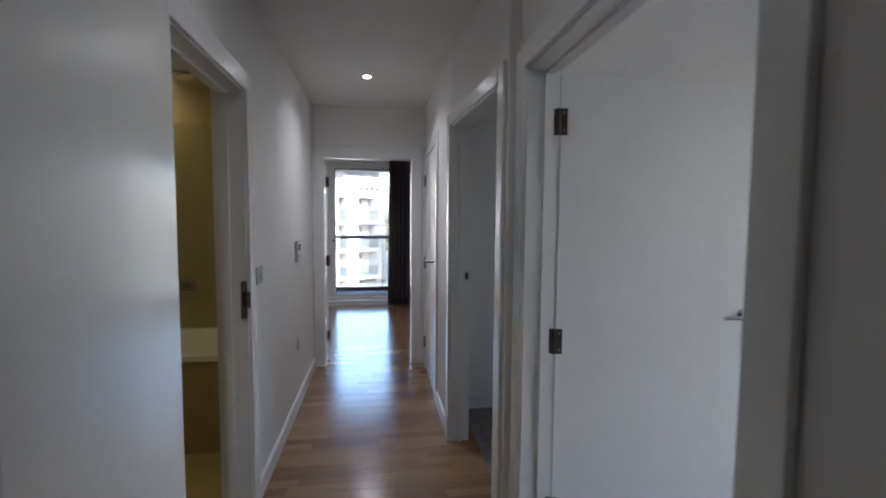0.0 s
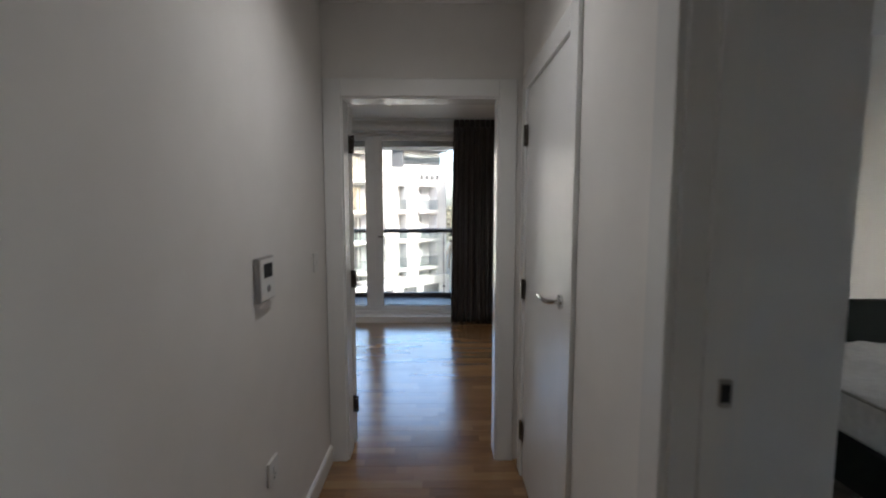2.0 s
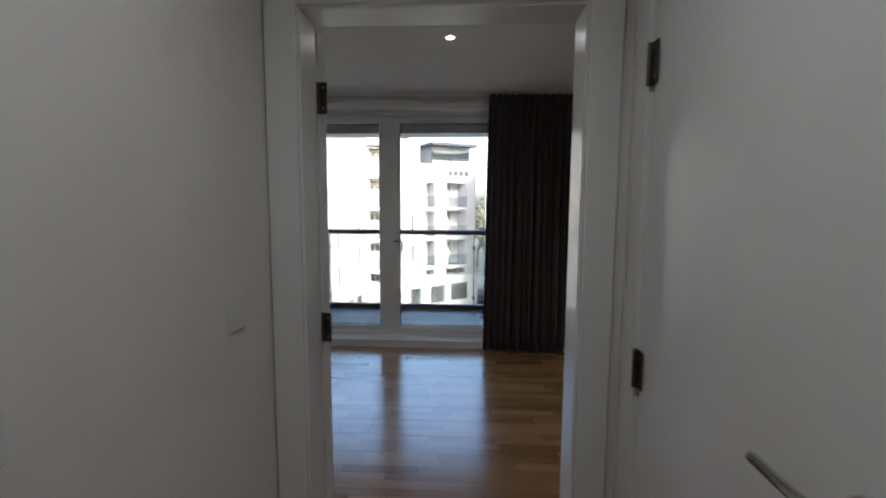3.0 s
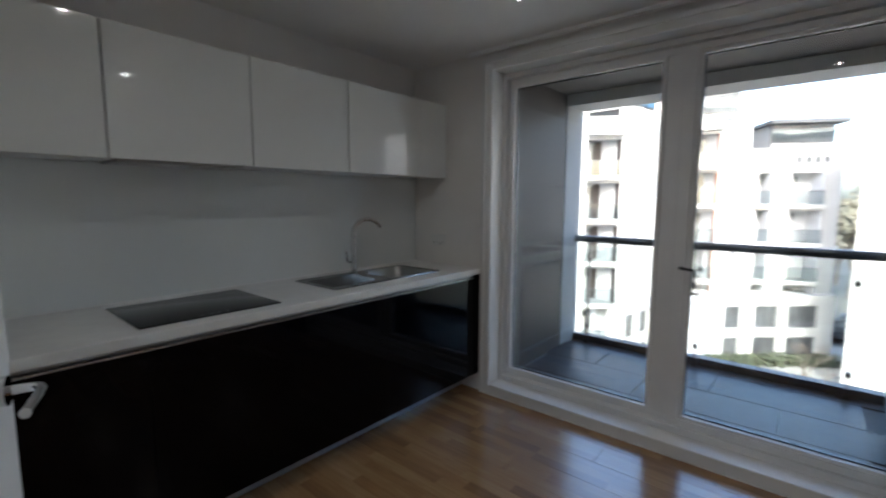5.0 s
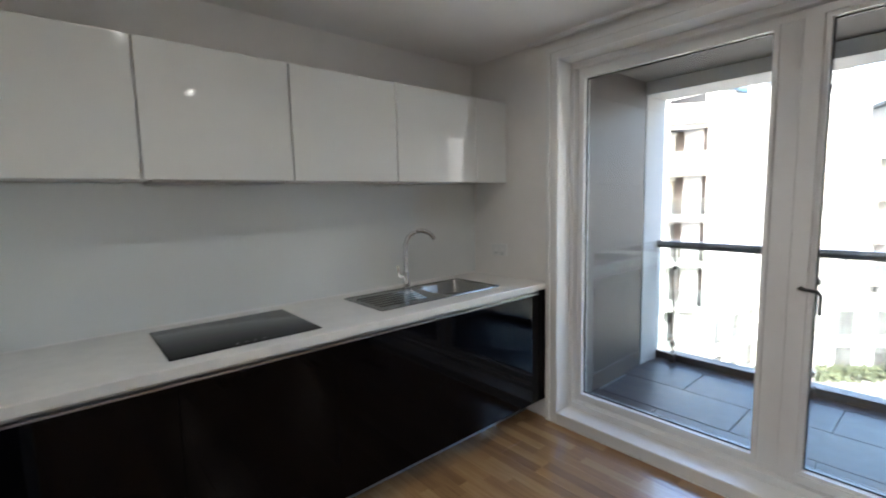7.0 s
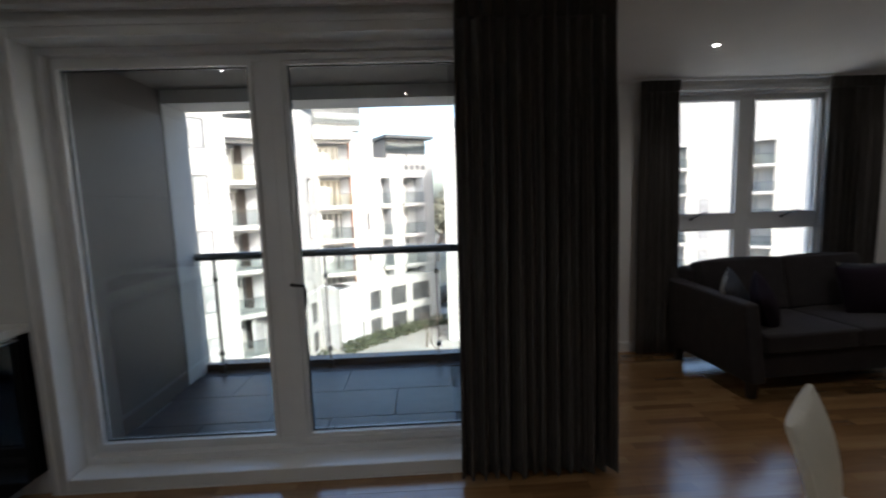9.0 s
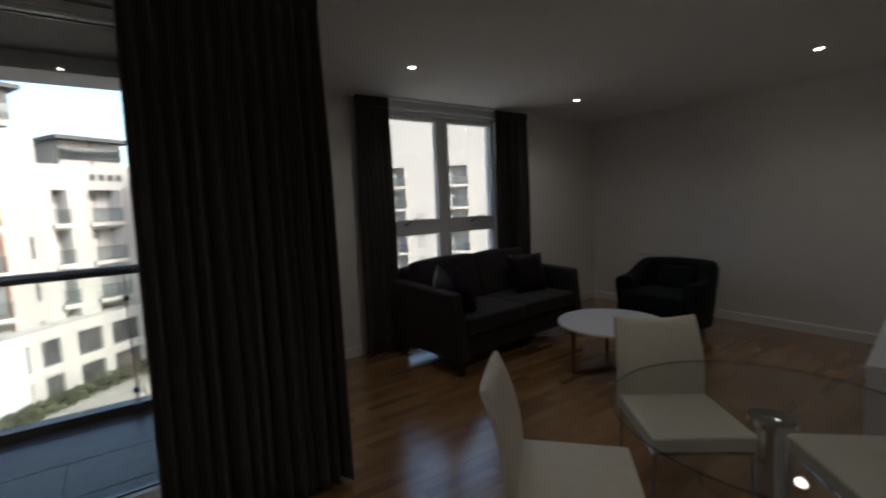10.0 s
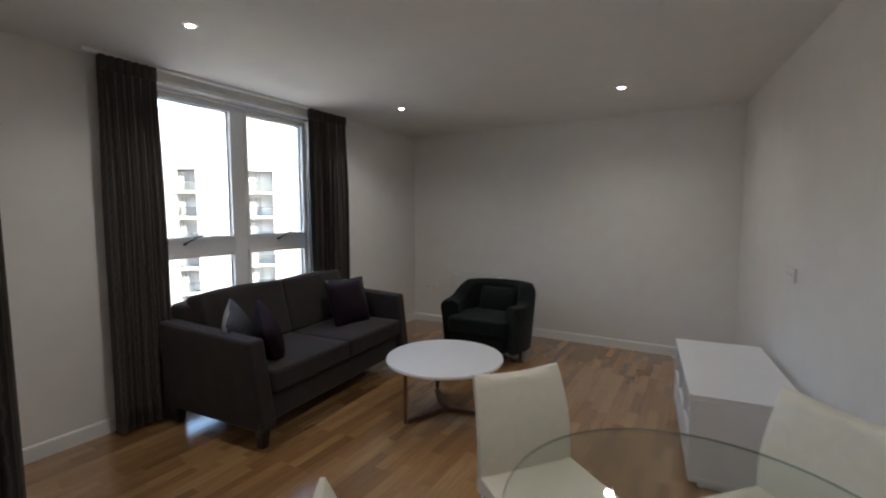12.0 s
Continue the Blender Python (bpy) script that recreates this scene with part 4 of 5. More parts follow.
# tap
tp = thing("kitchen_tap", pose(-2.468, 6.255, WT1 + 0.004), "chrome swan-neck kitchen mixer tap", "tap")
part("base", lathe(bmesh.new(), [(0.026, 0), (0.026, 0.008), (0.021, 0.013), (0.0205, 0.10), (0.017, 0.106)], 28), CHROME, tp)
arc = [(0, 0, 0.10), (0, 0, 0.20), (0, 0, 0.265)] + [(0.10 * (1 - math.cos(a)) * 0.45, 0.10 * (1 - math.cos(a)) * 0.89, 0.265 + 0.10 * math.sin(a)) for a in [math.pi * k / 14 for k in range(1, 13)]]
part("spout", tube(bmesh.new(), arc, 0.0155, 16), CHROME, tp)
part("lever_arm", tube(bmesh.new(), [(0.0, -0.015, 0.075), (0.0, -0.045, 0.08), (0.0, -0.055, 0.09), (-0.005, -0.062, 0.155)], 0.0075), CHROME, tp)


# ---- sofa ----
def soft_box(bm, x0, x1, y0, y1, z0, z1, r, seg=4, crown=0.0, m=None):
    b2 = bmesh.new()
    box(b2, x0, x1, y0, y1, z0, z1)
    bmesh.ops.subdivide_edges(b2, edges=b2.edges[:], cuts=5, use_grid_fill=True)
    edges = [e for e in b2.edges if e.calc_face_angle(0) > 1]
    for v in b2.verts:
        u = (2 * v.co.x - x0 - x1) / (x1 - x0)
        w = (2 * v.co.y - y0 - y1) / (y1 - y0)
        q = (2 * v.co.z - z0 - z1) / (z1 - z0)
        if abs(q) > 0.99:
            v.co.z += math.copysign(crown * (1 - u * u) * (1 - w * w), q)
    bmesh.ops.bevel(b2, geom=edges, offset=r, segments=seg, affect="EDGES", profile=0.5, clamp_overlap=True)
    if m is not None:
        b2.transform(m)
    me = bpy.data.meshes.new("tmp")
    b2.to_mesh(me)
    b2.free()
    bm.from_mesh(me)
    bpy.data.meshes.remove(me)
    return bm


def foot_block(r0, r1, h, at):
    """A square tapered foot, narrower at the floor."""
    bm = box(bmesh.new(), -r1, r1, -r1, r1, 0.001, h, bevel=0.004)
    for v in bm.verts:
        k = r0 / r1 + (1 - r0 / r1) * v.co.z / h
        v.co.x, v.co.y = at[0] + v.co.x * k, at[1] + v.co.y * k
    return bm


SL, SD = 1.765, 0.93
so = thing("sofa", pose(2.335, 7.60, 0, 0, 0, 4.5), "grey-brown woven fabric three-seat sofa below the window", "sofa")
part("base", soft_box(bmesh.new(), 0.09, SL - 0.09, 0.06, SD - 0.03, 0.13, 0.33, 0.018), SOFACLOTH, so)
for x0, x1 in ((0.0, 0.125), (SL - 0.125, SL)):
    bm = soft_box(bmesh.new(), x0, x1, 0.0, SD - 0.02, 0.13, 0.70, 0.035)
    for v in bm.verts:      # the arms' fronts lean back and their tops rise to the rear and swell outwards
        h_ = max(0, v.co.z - 0.13) / 0.57
        v.co.y += (0.075 * h_ - 0.02) * (1 - v.co.y / SD)
        v.co.z += (0.045 * v.co.y / SD - 0.012) * (v.co.z > 0.6)
        v.co.x += (0.02 if x0 > 0.5 else -0.02) * h_
    part("armrest", bm, SOFACLOTH, so)
bm = soft_box(bmesh.new(), 0.10, SL - 0.10, SD - 0.20, SD, 0.2, 0.86, 0.05)
for v in bm.verts:          # the back's top line is a shallow bow
    u = (v.co.x - SL / 2) / (SL / 2)
    if v.co.z > 0.6:
        v.co.z += 0.06 * (1 - u * u) - 0.05
    v.co.y += 0.10 * (v.co.z - 0.3)
part("backrest", bm, SOFACLOTH, so)
for i in range(2):
    a = 0.132 + i * 0.7515
    part("seat_cushion", soft_box(bmesh.new(), a, a + 0.7495, 0.0, 0.70, 0.335, 0.475, 0.045, crown=0.018), SOFACLOTH, so)
    part("back_cushion", soft_box(bmesh.new(), a, a + 0.7495, -0.09, 0.08, -0.02, 0.43, 0.055, crown=0.02, m=pose(0, 0.675, 0.475, -14)), SOFACLOTH, so)
for x in (0.07, SL - 0.07):
    for y in (0.06, SD - 0.06):
        part("foot", foot_block(0.024, 0.035, 0.135, (x, y)), FOOTWOOD, so, "dark tapered wooden foot")


def scatter_cushion(label, material, m, back=None):
    root = thing("scatter_cushion", so.matrix_world @ m, label, "cushion", "sofa cushions")
    for name, side, cloth in (("front_cover", 1, material), ("back_cover", -1, back or material)):
        bm = cushion(bmesh.new(), 0.40, 0.40, 0.17)
        bmesh.ops.delete(bm, geom=[f for f in bm.faces if f.calc_center_median().z * side < 0], context="FACES")
        part(name, bm, cloth, root)
    pts = [(sx * 0.186, sy * 0.186, 0) for sx, sy in ((-1, -1), (1, -1), (1, 1), (-1, 1))]
    part("piping", tube(bmesh.new(), pts + pts[:1], 0.004, 6), back or material, root)
    return root


scatter_cushion("slate-patterned square cushion with a pale back", BLUEGREY, pose(0.25, 0.45, 0.625, 72, 0, 40) @ pose(0, 0, 0, 0, 0, 20), PALECLOTH)
scatter_cushion("dark plum square cushion leaning on the sofa arm", PURPLE, pose(0.35, 0.28, 0.612, 74, 0, 46) @ pose(0, 0, 0, 0, 0, 26))
scatter_cushion("dark slate square cushion with a pale edge", BLUEGREY, pose(SL - 0.29, 0.47, 0.66, 70, 0, -20), PALECLOTH)
scatter_cushion("dark plum square cushion at the sofa's end", PURPLE, pose(SL - 0.44, 0.36, 0.65, 68, 0, -12))

# ---- armchair: a tub with sloping sides ----
ac = thing("armchair", pose(4.80, 7.20, 0, 0, 0, 0) @ pose(0, 0, 0, 0, 0, math.degrees(math.atan2(0.02, -1.0)) + 90), "dark green-black fabric tub armchair by the end wall", "armchair")
# local: the sitter looks to -y
bm = bmesh.new()
n = 40
hoops = []
for i in range(n + 1):
    a = math.radians(-28) + math.radians(236) * i / n          # round the back from one arm to the other
    c, s_ = math.cos(a), math.sin(a)
    back = min(1.0, max(0.0, (s_ + 0.15) / 0.75))
    back = back * back * (3 - 2 * back)
    top = 0.565 + 0.165 * back
    rx, ry = 0.425, 0.38
    base = Vector((rx * c, ry * s_ + 0.0, 0))
    if s_ < 0:
        base.y *= 1.6
    row = []
    for off, z in ((0.0, 0.12), (0.015, 0.35), (0.03, top - 0.04), (0.015, top), (-0.06, top + 0.008), (-0.105, top - 0.03), (-0.12, 0.40), (-0.12, 0.12)):
        r = 1 + off / 0.36
        row.append(bm.verts.new((base.x * r, base.y * r + 0.05 * back * (z - 0.12), z)))
    hoops.append(row)
for r0, r1 in zip(hoops, hoops[1:]):
    for k in range(8):
        bm.faces.new((r0[k], r0[(k + 1) % 8], r1[(k + 1) % 8], r1[k]))
bm.faces.new(hoops[0])
bm.faces.new(list(reversed(hoops[-1])))
part("tub_back", bm, CHAIRCLOTH, ac)
part("seat_cushion", soft_box(bmesh.new(), -0.31, 0.31, -0.34, 0.26, 0.27, 0.43, 0.05, crown=0.02), CHAIRCLOTH, ac)
part("seat_base", soft_box(bmesh.new(), -0.30, 0.30, -0.30, 0.28, 0.12, 0.275, 0.03), CHAIRCLOTH, ac)
part("back_cushion", cushion(bmesh.new(), 0.44, 0.30, 0.16, pose(0, 0.20, 0.53, 74)), CHAIRCLOTH, ac)
for x in (-0.25, 0.25):
    for y in (-0.26, 0.24):
        part("foot", cyl(bmesh.new(), (x, y, 0.001), (x * 0.96, y * 0.96, 0.125), 0.014, 0.02, 14), FOOTWOOD, ac)

# ---- coffee table ----
ct = thing("coffee_table", pose(3.44, 6.95, 0, 0, 0, 10), "round white coffee table on a thin wood and metal frame", "coffee table")
part("tabletop", lathe(bmesh.new(), [(0.40, 0.382), (0.428, 0.387), (0.432, 0.396), (0.428, 0.407), (0.42, 0.41)], 72), WHITETOP, ct)
for a in range(3):
    m = pose(0, 0, 0, 0, 0, a * 120 + 30)
    part("leg", boxes((0.349, 0.363, -0.014, 0.014, 0.001, 0.3815), bevel=0.003), WALNUT, ct, "slim brown wood leg", smooth=False, m=m)
    part("stretcher", boxes((0.0 if a == 0 else 0.023, 0.344, -0.022, 0.022, 0.002, 0.028), bevel=0.003), WALNUT, ct, smooth=False, m=m)

# ---- dining table and chairs ----
TX, TY = 1.83, 5.305
dt = thing("dining_table", pose(TX, TY, 0), "small round glass dining table on a chrome column", "dining table")
g = part("glass_top", lathe(bmesh.new(), [(0.472, 0.7251), (0.4735, 0.727), (0.4735, 0.733), (0.472, 0.735)], 96), TABLEGLASS, dt, "clear glass top with a green edge")
g.visible_shadow = False
bm = bmesh.new()
lathe(bm, [(0.4737, 0.7255), (0.4754, 0.727), (0.4754, 0.733), (0.4737, 0.7345)], 96)
bmesh.ops.delete(bm, geom=[f for f in bm.faces if len(f.verts) > 4], context="FACES_ONLY")
part("glass_edge", bm, GLASSEDGE, dt)
part("column", lathe(bmesh.new(), [(0.040, 0.022), (0.040, 0.70)], 40), CHROME, dt, "chrome column")
part("top_disc", lathe(bmesh.new(), [(0.058, 0.698), (0.066, 0.704), (0.066, 0.722), (0.060, 0.7248)], 40), CHROME, dt)
part("foot_disc", lathe(bmesh.new(), [(0.25, 0.001), (0.25, 0.008), (0.12, 0.016), (0.045, 0.024)], 64), CHROME, dt)


def dining_chair():
    """Local: the sitter looks to +y; seat 0.41 wide."""
    c = thing("dining_chair", Matrix(), "ivory leather dining chair on thin chrome legs", "chair", "chairs round the glass table")
    bm = soft_box(bmesh.new(), -0.205, 0.205, -0.20, 0.225, 0.405, 0.468, 0.018, crown=0.006)
    part("seat", bm, IVORY, c)
    bm = bmesh.new()
    n, k = 22, 10
    front, rear = [], []
    for i in range(n + 1):
        z = 0.40 + 0.425 * i / n
        s_ = i / n
        yc = -0.205 - 0.018 * s_ - 0.055 * s_ * s_ + 0.02 * math.sin(s_ * math.pi)
        th = 0.026 - 0.006 * s_
        fr, rr_ = [], []
        for j in range(k + 1):
            u = 2 * j / k - 1
            edge = (1 - abs(u) ** 8 * 0.45) * (1 if i < n else 0.55)
            wz = 0.205 - 0.012 * s_ ** 3
            x = u * wz
            dip = 0.012 * (1 - u * u) * s_
            zz = z - (0.012 * (1 - u * u) if i == n else 0) + (0.008 * abs(u) ** 2 if i == n else 0)
            fr.append(bm.verts.new((x, yc + th * edge - dip, zz)))
            rr_.append(bm.verts.new((x, yc - th * edge - dip, zz)))
        front.append(fr)
        rear.append(rr_)
    for i in range(n):
        for j in range(k):
            bm.faces.new((front[i][j], front[i][j + 1], front[i + 1][j + 1], front[i + 1][j]))
            bm.faces.new((rear[i][j], rear[i + 1][j], rear[i + 1][j + 1], rear[i][j + 1]))
        for j in (0, k):
            bm.faces.new((front[i][j], front[i + 1][j], rear[i + 1][j], rear[i][j]))
    for i in (0, n):
        for j in range(k):
            bm.faces.new((front[i][j], front[i][j + 1], rear[i][j + 1], rear[i][j]))
    part("backrest", bm, IVORY, c)
    part("seat_rail", boxes((-0.198, 0.198, -0.192, -0.174, 0.385, 0.404), (-0.198, 0.198, 0.192, 0.21, 0.385, 0.404), (-0.198, -0.18, -0.174, 0.192, 0.385, 0.404), (0.18, 0.198, -0.174, 0.192, 0.385, 0.404)), CHROME, c, "chrome seat rail", smooth=False)
    for x in (-0.189, 0.189):
        for y in (-0.185, 0.201):
            part("leg", cyl(bmesh.new(), (x * 1.03, y * 1.06, 0.001), (x, y, 0.3845), 0.0085, 0.0095, 14), CHROME, c, "thin chrome leg")
    return c


def facing(x, y, dx, dy):
    return pose(x, y, 0, 0, 0, math.degrees(math.atan2(dy, dx)) - 90)


ch = dining_chair()
ch.matrix_world = facing(2.165, 5.755, -0.63, -0.78)
copy_thing(ch, facing(1.44, 5.77, 0.66, -0.75))
copy_thing(ch, facing(2.32, 5.11, -0.72, 0.69))

# ---- low white sideboard ----
tv = thing("sideboard", splay(3.33, 0.05), "low white sideboard with open niches along the wall", "sideboard")
TL, TD, TH = 1.13, 0.53, 0.515
part("top_board", box(bmesh.new(), 0, TL, 0, TD, TH - 0.025, TH, bevel=0.002), WHITETOP, tv, smooth=False)
part("bottom_board", box(bmesh.new(), 0.0, TL, 0, TD - 0.01, 0.04, 0.065, bevel=0.002), WHITETOP, tv, smooth=False)
for x in (0, 0.37, 0.735, TL - 0.025):
    part("upright", box(bmesh.new(), x, x + 0.025, 0.012, TD - 0.004, 0.0655, TH - 0.0255, bevel=0.001), WHITETOP, tv, smooth=False)
part("back_panel", boxes((0.0, TL, 0.002, 0.011, 0.066, TH - 0.026)), WHITETOP, tv, smooth=False)
for i, x in enumerate((0.026, 0.396, 0.761)):
    part("shelf", boxes((x, x + 0.343, 0.0121, TD - 0.03, 0.28, 0.298)), WHITETOP, tv, smooth=False)
    part("drawer_front", box(bmesh.new(), x + 0.002, x + 0.341, TD - 0.022, TD - 0.005, 0.068, 0.278, bevel=0.0015), WHITETOP, tv, smooth=False)
part("plinth", boxes((0.03, TL - 0.03, 0.03, TD - 0.06, 0.0005, 0.0395)), WHITETOP, tv, smooth=False)

# ---- bedroom: bed seen through the doorway ----
bd = thing("bed", pose(1.97, 2.27, 0), "bare white quilted mattress on a black bed frame", "bed")
BW, BL = 1.5, 2.05
part("headboard", box(bmesh.new(), -0.04, BW + 0.04, BL, BL + 0.06, 0.1, 0.84, bevel=0.012), CHAIRCLOTH, bd, "black headboard")
part("side_rail", box(bmesh.new(), 0.0, 0.05, 0, BL, 0.14, 0.36, bevel=0.01), CHAIRCLOTH, bd)
part("side_rail", box(bmesh.new(), BW - 0.05, BW, 0, BL, 0.14, 0.36, bevel=0.01), CHAIRCLOTH, bd)
part("foot_rail", box(bmesh.new(), 0.05, BW - 0.05, 0, 0.05, 0.14, 0.36, bevel=0.01), CHAIRCLOTH, bd)
part("slat_base", boxes((0.05, BW - 0.05, 0.05, BL, 0.26, 0.36)), FOOTWOOD, bd, smooth=False)
for x in (0.03, BW - 0.08):
    for y in (0.03, BL - 0.08):
        part("leg", boxes((x, x + 0.05, y, y + 0.05, 0.001, 0.145)), FOOTWOOD, bd, smooth=False)
mt = thing("mattress", pose(1.97, 2.27, 0.362), "bare white quilted mattress with piped edges", "mattress")
bm = bmesh.new()
nx, ny = 60, 80
grid = [[bm.verts.new((0.03 + (BW - 0.06) * i / nx, 0.03 + (BL - 0.05) * j / ny, 0.215 + 0.010 * math.sin(i * math.tau / 12 + 1.2 * math.sin(j * 0.5)) * math.sin(j * math.tau / 14 + 1.1 * math.sin(i * 0.4)))) for j in range(ny + 1)] for i in range(nx + 1)]
for i in range(nx):
    for j in range(ny):
        bm.faces.new((grid[i][j], grid[i + 1][j], grid[i + 1][j + 1], grid[i][j + 1]))
part("quilted_top", bm, MATTRESS, mt)
part("core", soft_box(bmesh.new(), 0.01, BW - 0.01, 0.01, BL - 0.01, 0.001, 0.21, 0.04), MATTRESS, mt)
loop = [(0.02, 0.02), (BW - 0.02, 0.02), (BW - 0.02, BL - 0.02), (0.02, BL - 0.02), (0.02, 0.02)]
for z in (0.02, 0.202):
    part("piping", tube(bmesh.new(), [(x, y, z) for x, y in loop], 0.008, 8), PALECLOTH, mt)

# ---- bathroom ----
bt = thing("bathtub", pose(0, 0, 0), "white acrylic bathtub with a tiled side panel", "bathtub")
bx0, bx1, by0, by1, bz = -2.178, -0.645, 2.46, 3.19, 0.605
lip = 0.055
rings = [round_rect(bx0, bx1, by0, by1, 0.01, bz - 0.035), round_rect(bx0, bx1, by0, by1, 0.012, bz), round_rect(bx0 + lip, bx1 - lip, by0 + lip, by1 - lip, 0.09, bz), round_rect(bx0 + lip + 0.02, bx1 - lip - 0.02, by0 + lip + 0.02, by1 - lip - 0.02, 0.1, bz - 0.05), round_rect(bx0 + 0.16, bx1 - 0.16, by0 + 0.11, by1 - 0.11, 0.12, 0.16)]
part("tub", loft(rings), BATHWHITE, bt)
part("side_panel", boxes((bx0, bx1, by0 + 0.012, by0 + 0.03, 0.001, bz - 0.036)), TILE, bt, "beige stone side panel", smooth=False)
mx = thing("bath_mixer", pose(-1.44, 3.205, 0.92), "chrome wall-mounted bath mixer with three knobs", "bath mixer")
part("plate", box(bmesh.new(), -0.19, 0.19, -0.012, 0.0, -0.05, 0.05, bevel=0.003), CHROME, mx, smooth=False)
for x in (-0.125, 0, 0.125):
    part("knob", cyl(bmesh.new(), (x, -0.012, 0), (x, -0.06, 0), 0.024, 0.021, 20), CHROME, mx)
part("spout", tube(bmesh.new(), [(0.02, -0.005, -0.10), (0.02, -0.09, -0.10), (0.02, -0.12, -0.125)], 0.014), CHROME, mx)
sh = thing("ceiling_shower", pose(-1.08, 2.85, H - 0.03), "chrome round shower head on a ceiling arm", "shower head")
part("arm", tube(bmesh.new(), [(0.0, 0, 0), (0.0, 0, -0.10)], 0.011), CHROME, sh)
part("cross_arm", tube(bmesh.new(), [(-0.46, 0, -0.075), (0.0, 0, -0.075)], 0.010), CHROME, sh)
part("rose", lathe(bmesh.new(), [(0.02, -0.095), (0.10, -0.112), (0.102, -0.122), (0.09, -0.125)], 32), CHROME, sh)
struct("ceiling_bathroom", boxes((-2.20, XL - 0.12, 0.32, 3.22, H - 0.03, H)), CEIL, "smooth white bathroom ceiling", "ceiling")
sc = thing("shower_screen", pose(0, 0, 0), "clear glass bath screen", "shower screen")
g = part("pane", boxes((-1.36, -0.66, 2.475, 2.483, bz + 0.008, 1.95)), RAILGLASS, sc, smooth=False)
g.visible_shadow = False
part("bottom_seal", boxes((-1.36, -0.66, 2.473, 2.485, bz + 0.001, bz + 0.0079)), WHITEPLASTIC, sc, smooth=False)
part("edge_profile", boxes((-0.659, -0.632, 2.468, 2.490, bz + 0.001, 1.95)), ALU, sc, smooth=False)

# ---- balcony ----
DZ = -0.035
struct("floor_balcony", boxes((-2.3, 0.75, YBO, 8.93, -0.3, DZ - 0.012)), JOINT, "balcony slab under the dark tiles, with pale joints", "balcony floor")
struct("ceiling_balcony", boxes((-2.3, 0.75, YBO, 8.496, 2.45, 2.75)), SOFFIT, "dark grey balcony soffit", "ceiling")
struct("wall_balcony_sides", boxes((-2.3, -2.0, YBO, 8.495, -0.3, 2.449), (0.42, XS - 0.12, YBO, 8.495, -0.3, 2.449)), CLAD, "grey clad balcony side walls", "wall")
struct("wall_balcony_portal", boxes((-2.4, -1.995, 8.497, 8.865, -0.6, 2.75), (0.405, XS - 0.121, 8.497, 8.865, -0.6, 2.75), (-1.995, 0.405, 8.497, 8.865, 2.345, 2.75)), RENDER_, "white rendered pillar and beam round the balcony opening", "wall")
struct("trim_balcony_upstand", boxes((-1.994, 0.404, 8.80, 8.86, -0.3, 0.03)), DARKMETAL, "dark metal upstand at the balcony's edge", "upstand")
rl = thing("balcony_railing", pose(0, 8.88, 0), "glass balcony railing with a round steel handrail", "railing")
part("handrail", tube(bmesh.new(), [(-1.993, -0.10, 1.06), (0.403, -0.10, 1.06)], 0.024, 18), STEEL, rl)
part("handrail_channel", boxes((-1.99, 0.40, -0.108, -0.088, 1.015, 1.037)), DARKMETAL, rl, smooth=False)
for x in (-1.83, -0.83, 0.19):
    p_ = part("post", boxes((x - 0.006, x + 0.006, -0.125, -0.075, -0.034, 1.016), bevel=0.002), STEEL, rl, "flat steel post", smooth=False)
    part("foot", boxes((x - 0.022, x + 0.022, -0.14, -0.06, -0.034, 0.045), bevel=0.004), DARKMETAL, p_, smooth=False)
    part("clamp", boxes((x - 0.02, x + 0.02, -0.115, -0.085, 0.82, 0.86), (x - 0.02, x + 0.02, -0.115, -0.085, 0.12, 0.16)), STEEL, p_, smooth=False)
for a, b in ((-1.985, -1.845), (-1.815, -0.845), (-0.815, 0.175), (0.205, 0.395)):
    g = part("pane", boxes((a, b, -0.105, -0.095, 0.055, 1.005)), RAILGLASS, rl, smooth=False)
    g.visible_shadow = False
tile = bmesh.new()
box(tile, -0.4475, 0.4475, -0.2225, 0.2225, -0.0115, 0.0, bevel=0.0015, seg=1)
me = finish(tile, "deck_tile", DECK)
fb = bpy.data.objects["floor_balcony"]
for j in range(4):
    for i in range(4):
        x = -1.99 + 0.45 * (j % 2) + i * 0.9
        if x > 0.5:
            continue
        ob = new("deck_tile", me)
        ob.parent = fb
        ob.location = (x + 0.02, 7.54 + j * 0.45, DZ)

# ---- the court and the houses round it ----
GZ = -10.97
FL = 3.0
struct("ground", boxes((-900, 900, -500, 1400, GZ - 1, GZ)), GROUND, "earth and asphalt ground reaching to the horizon", "ground")


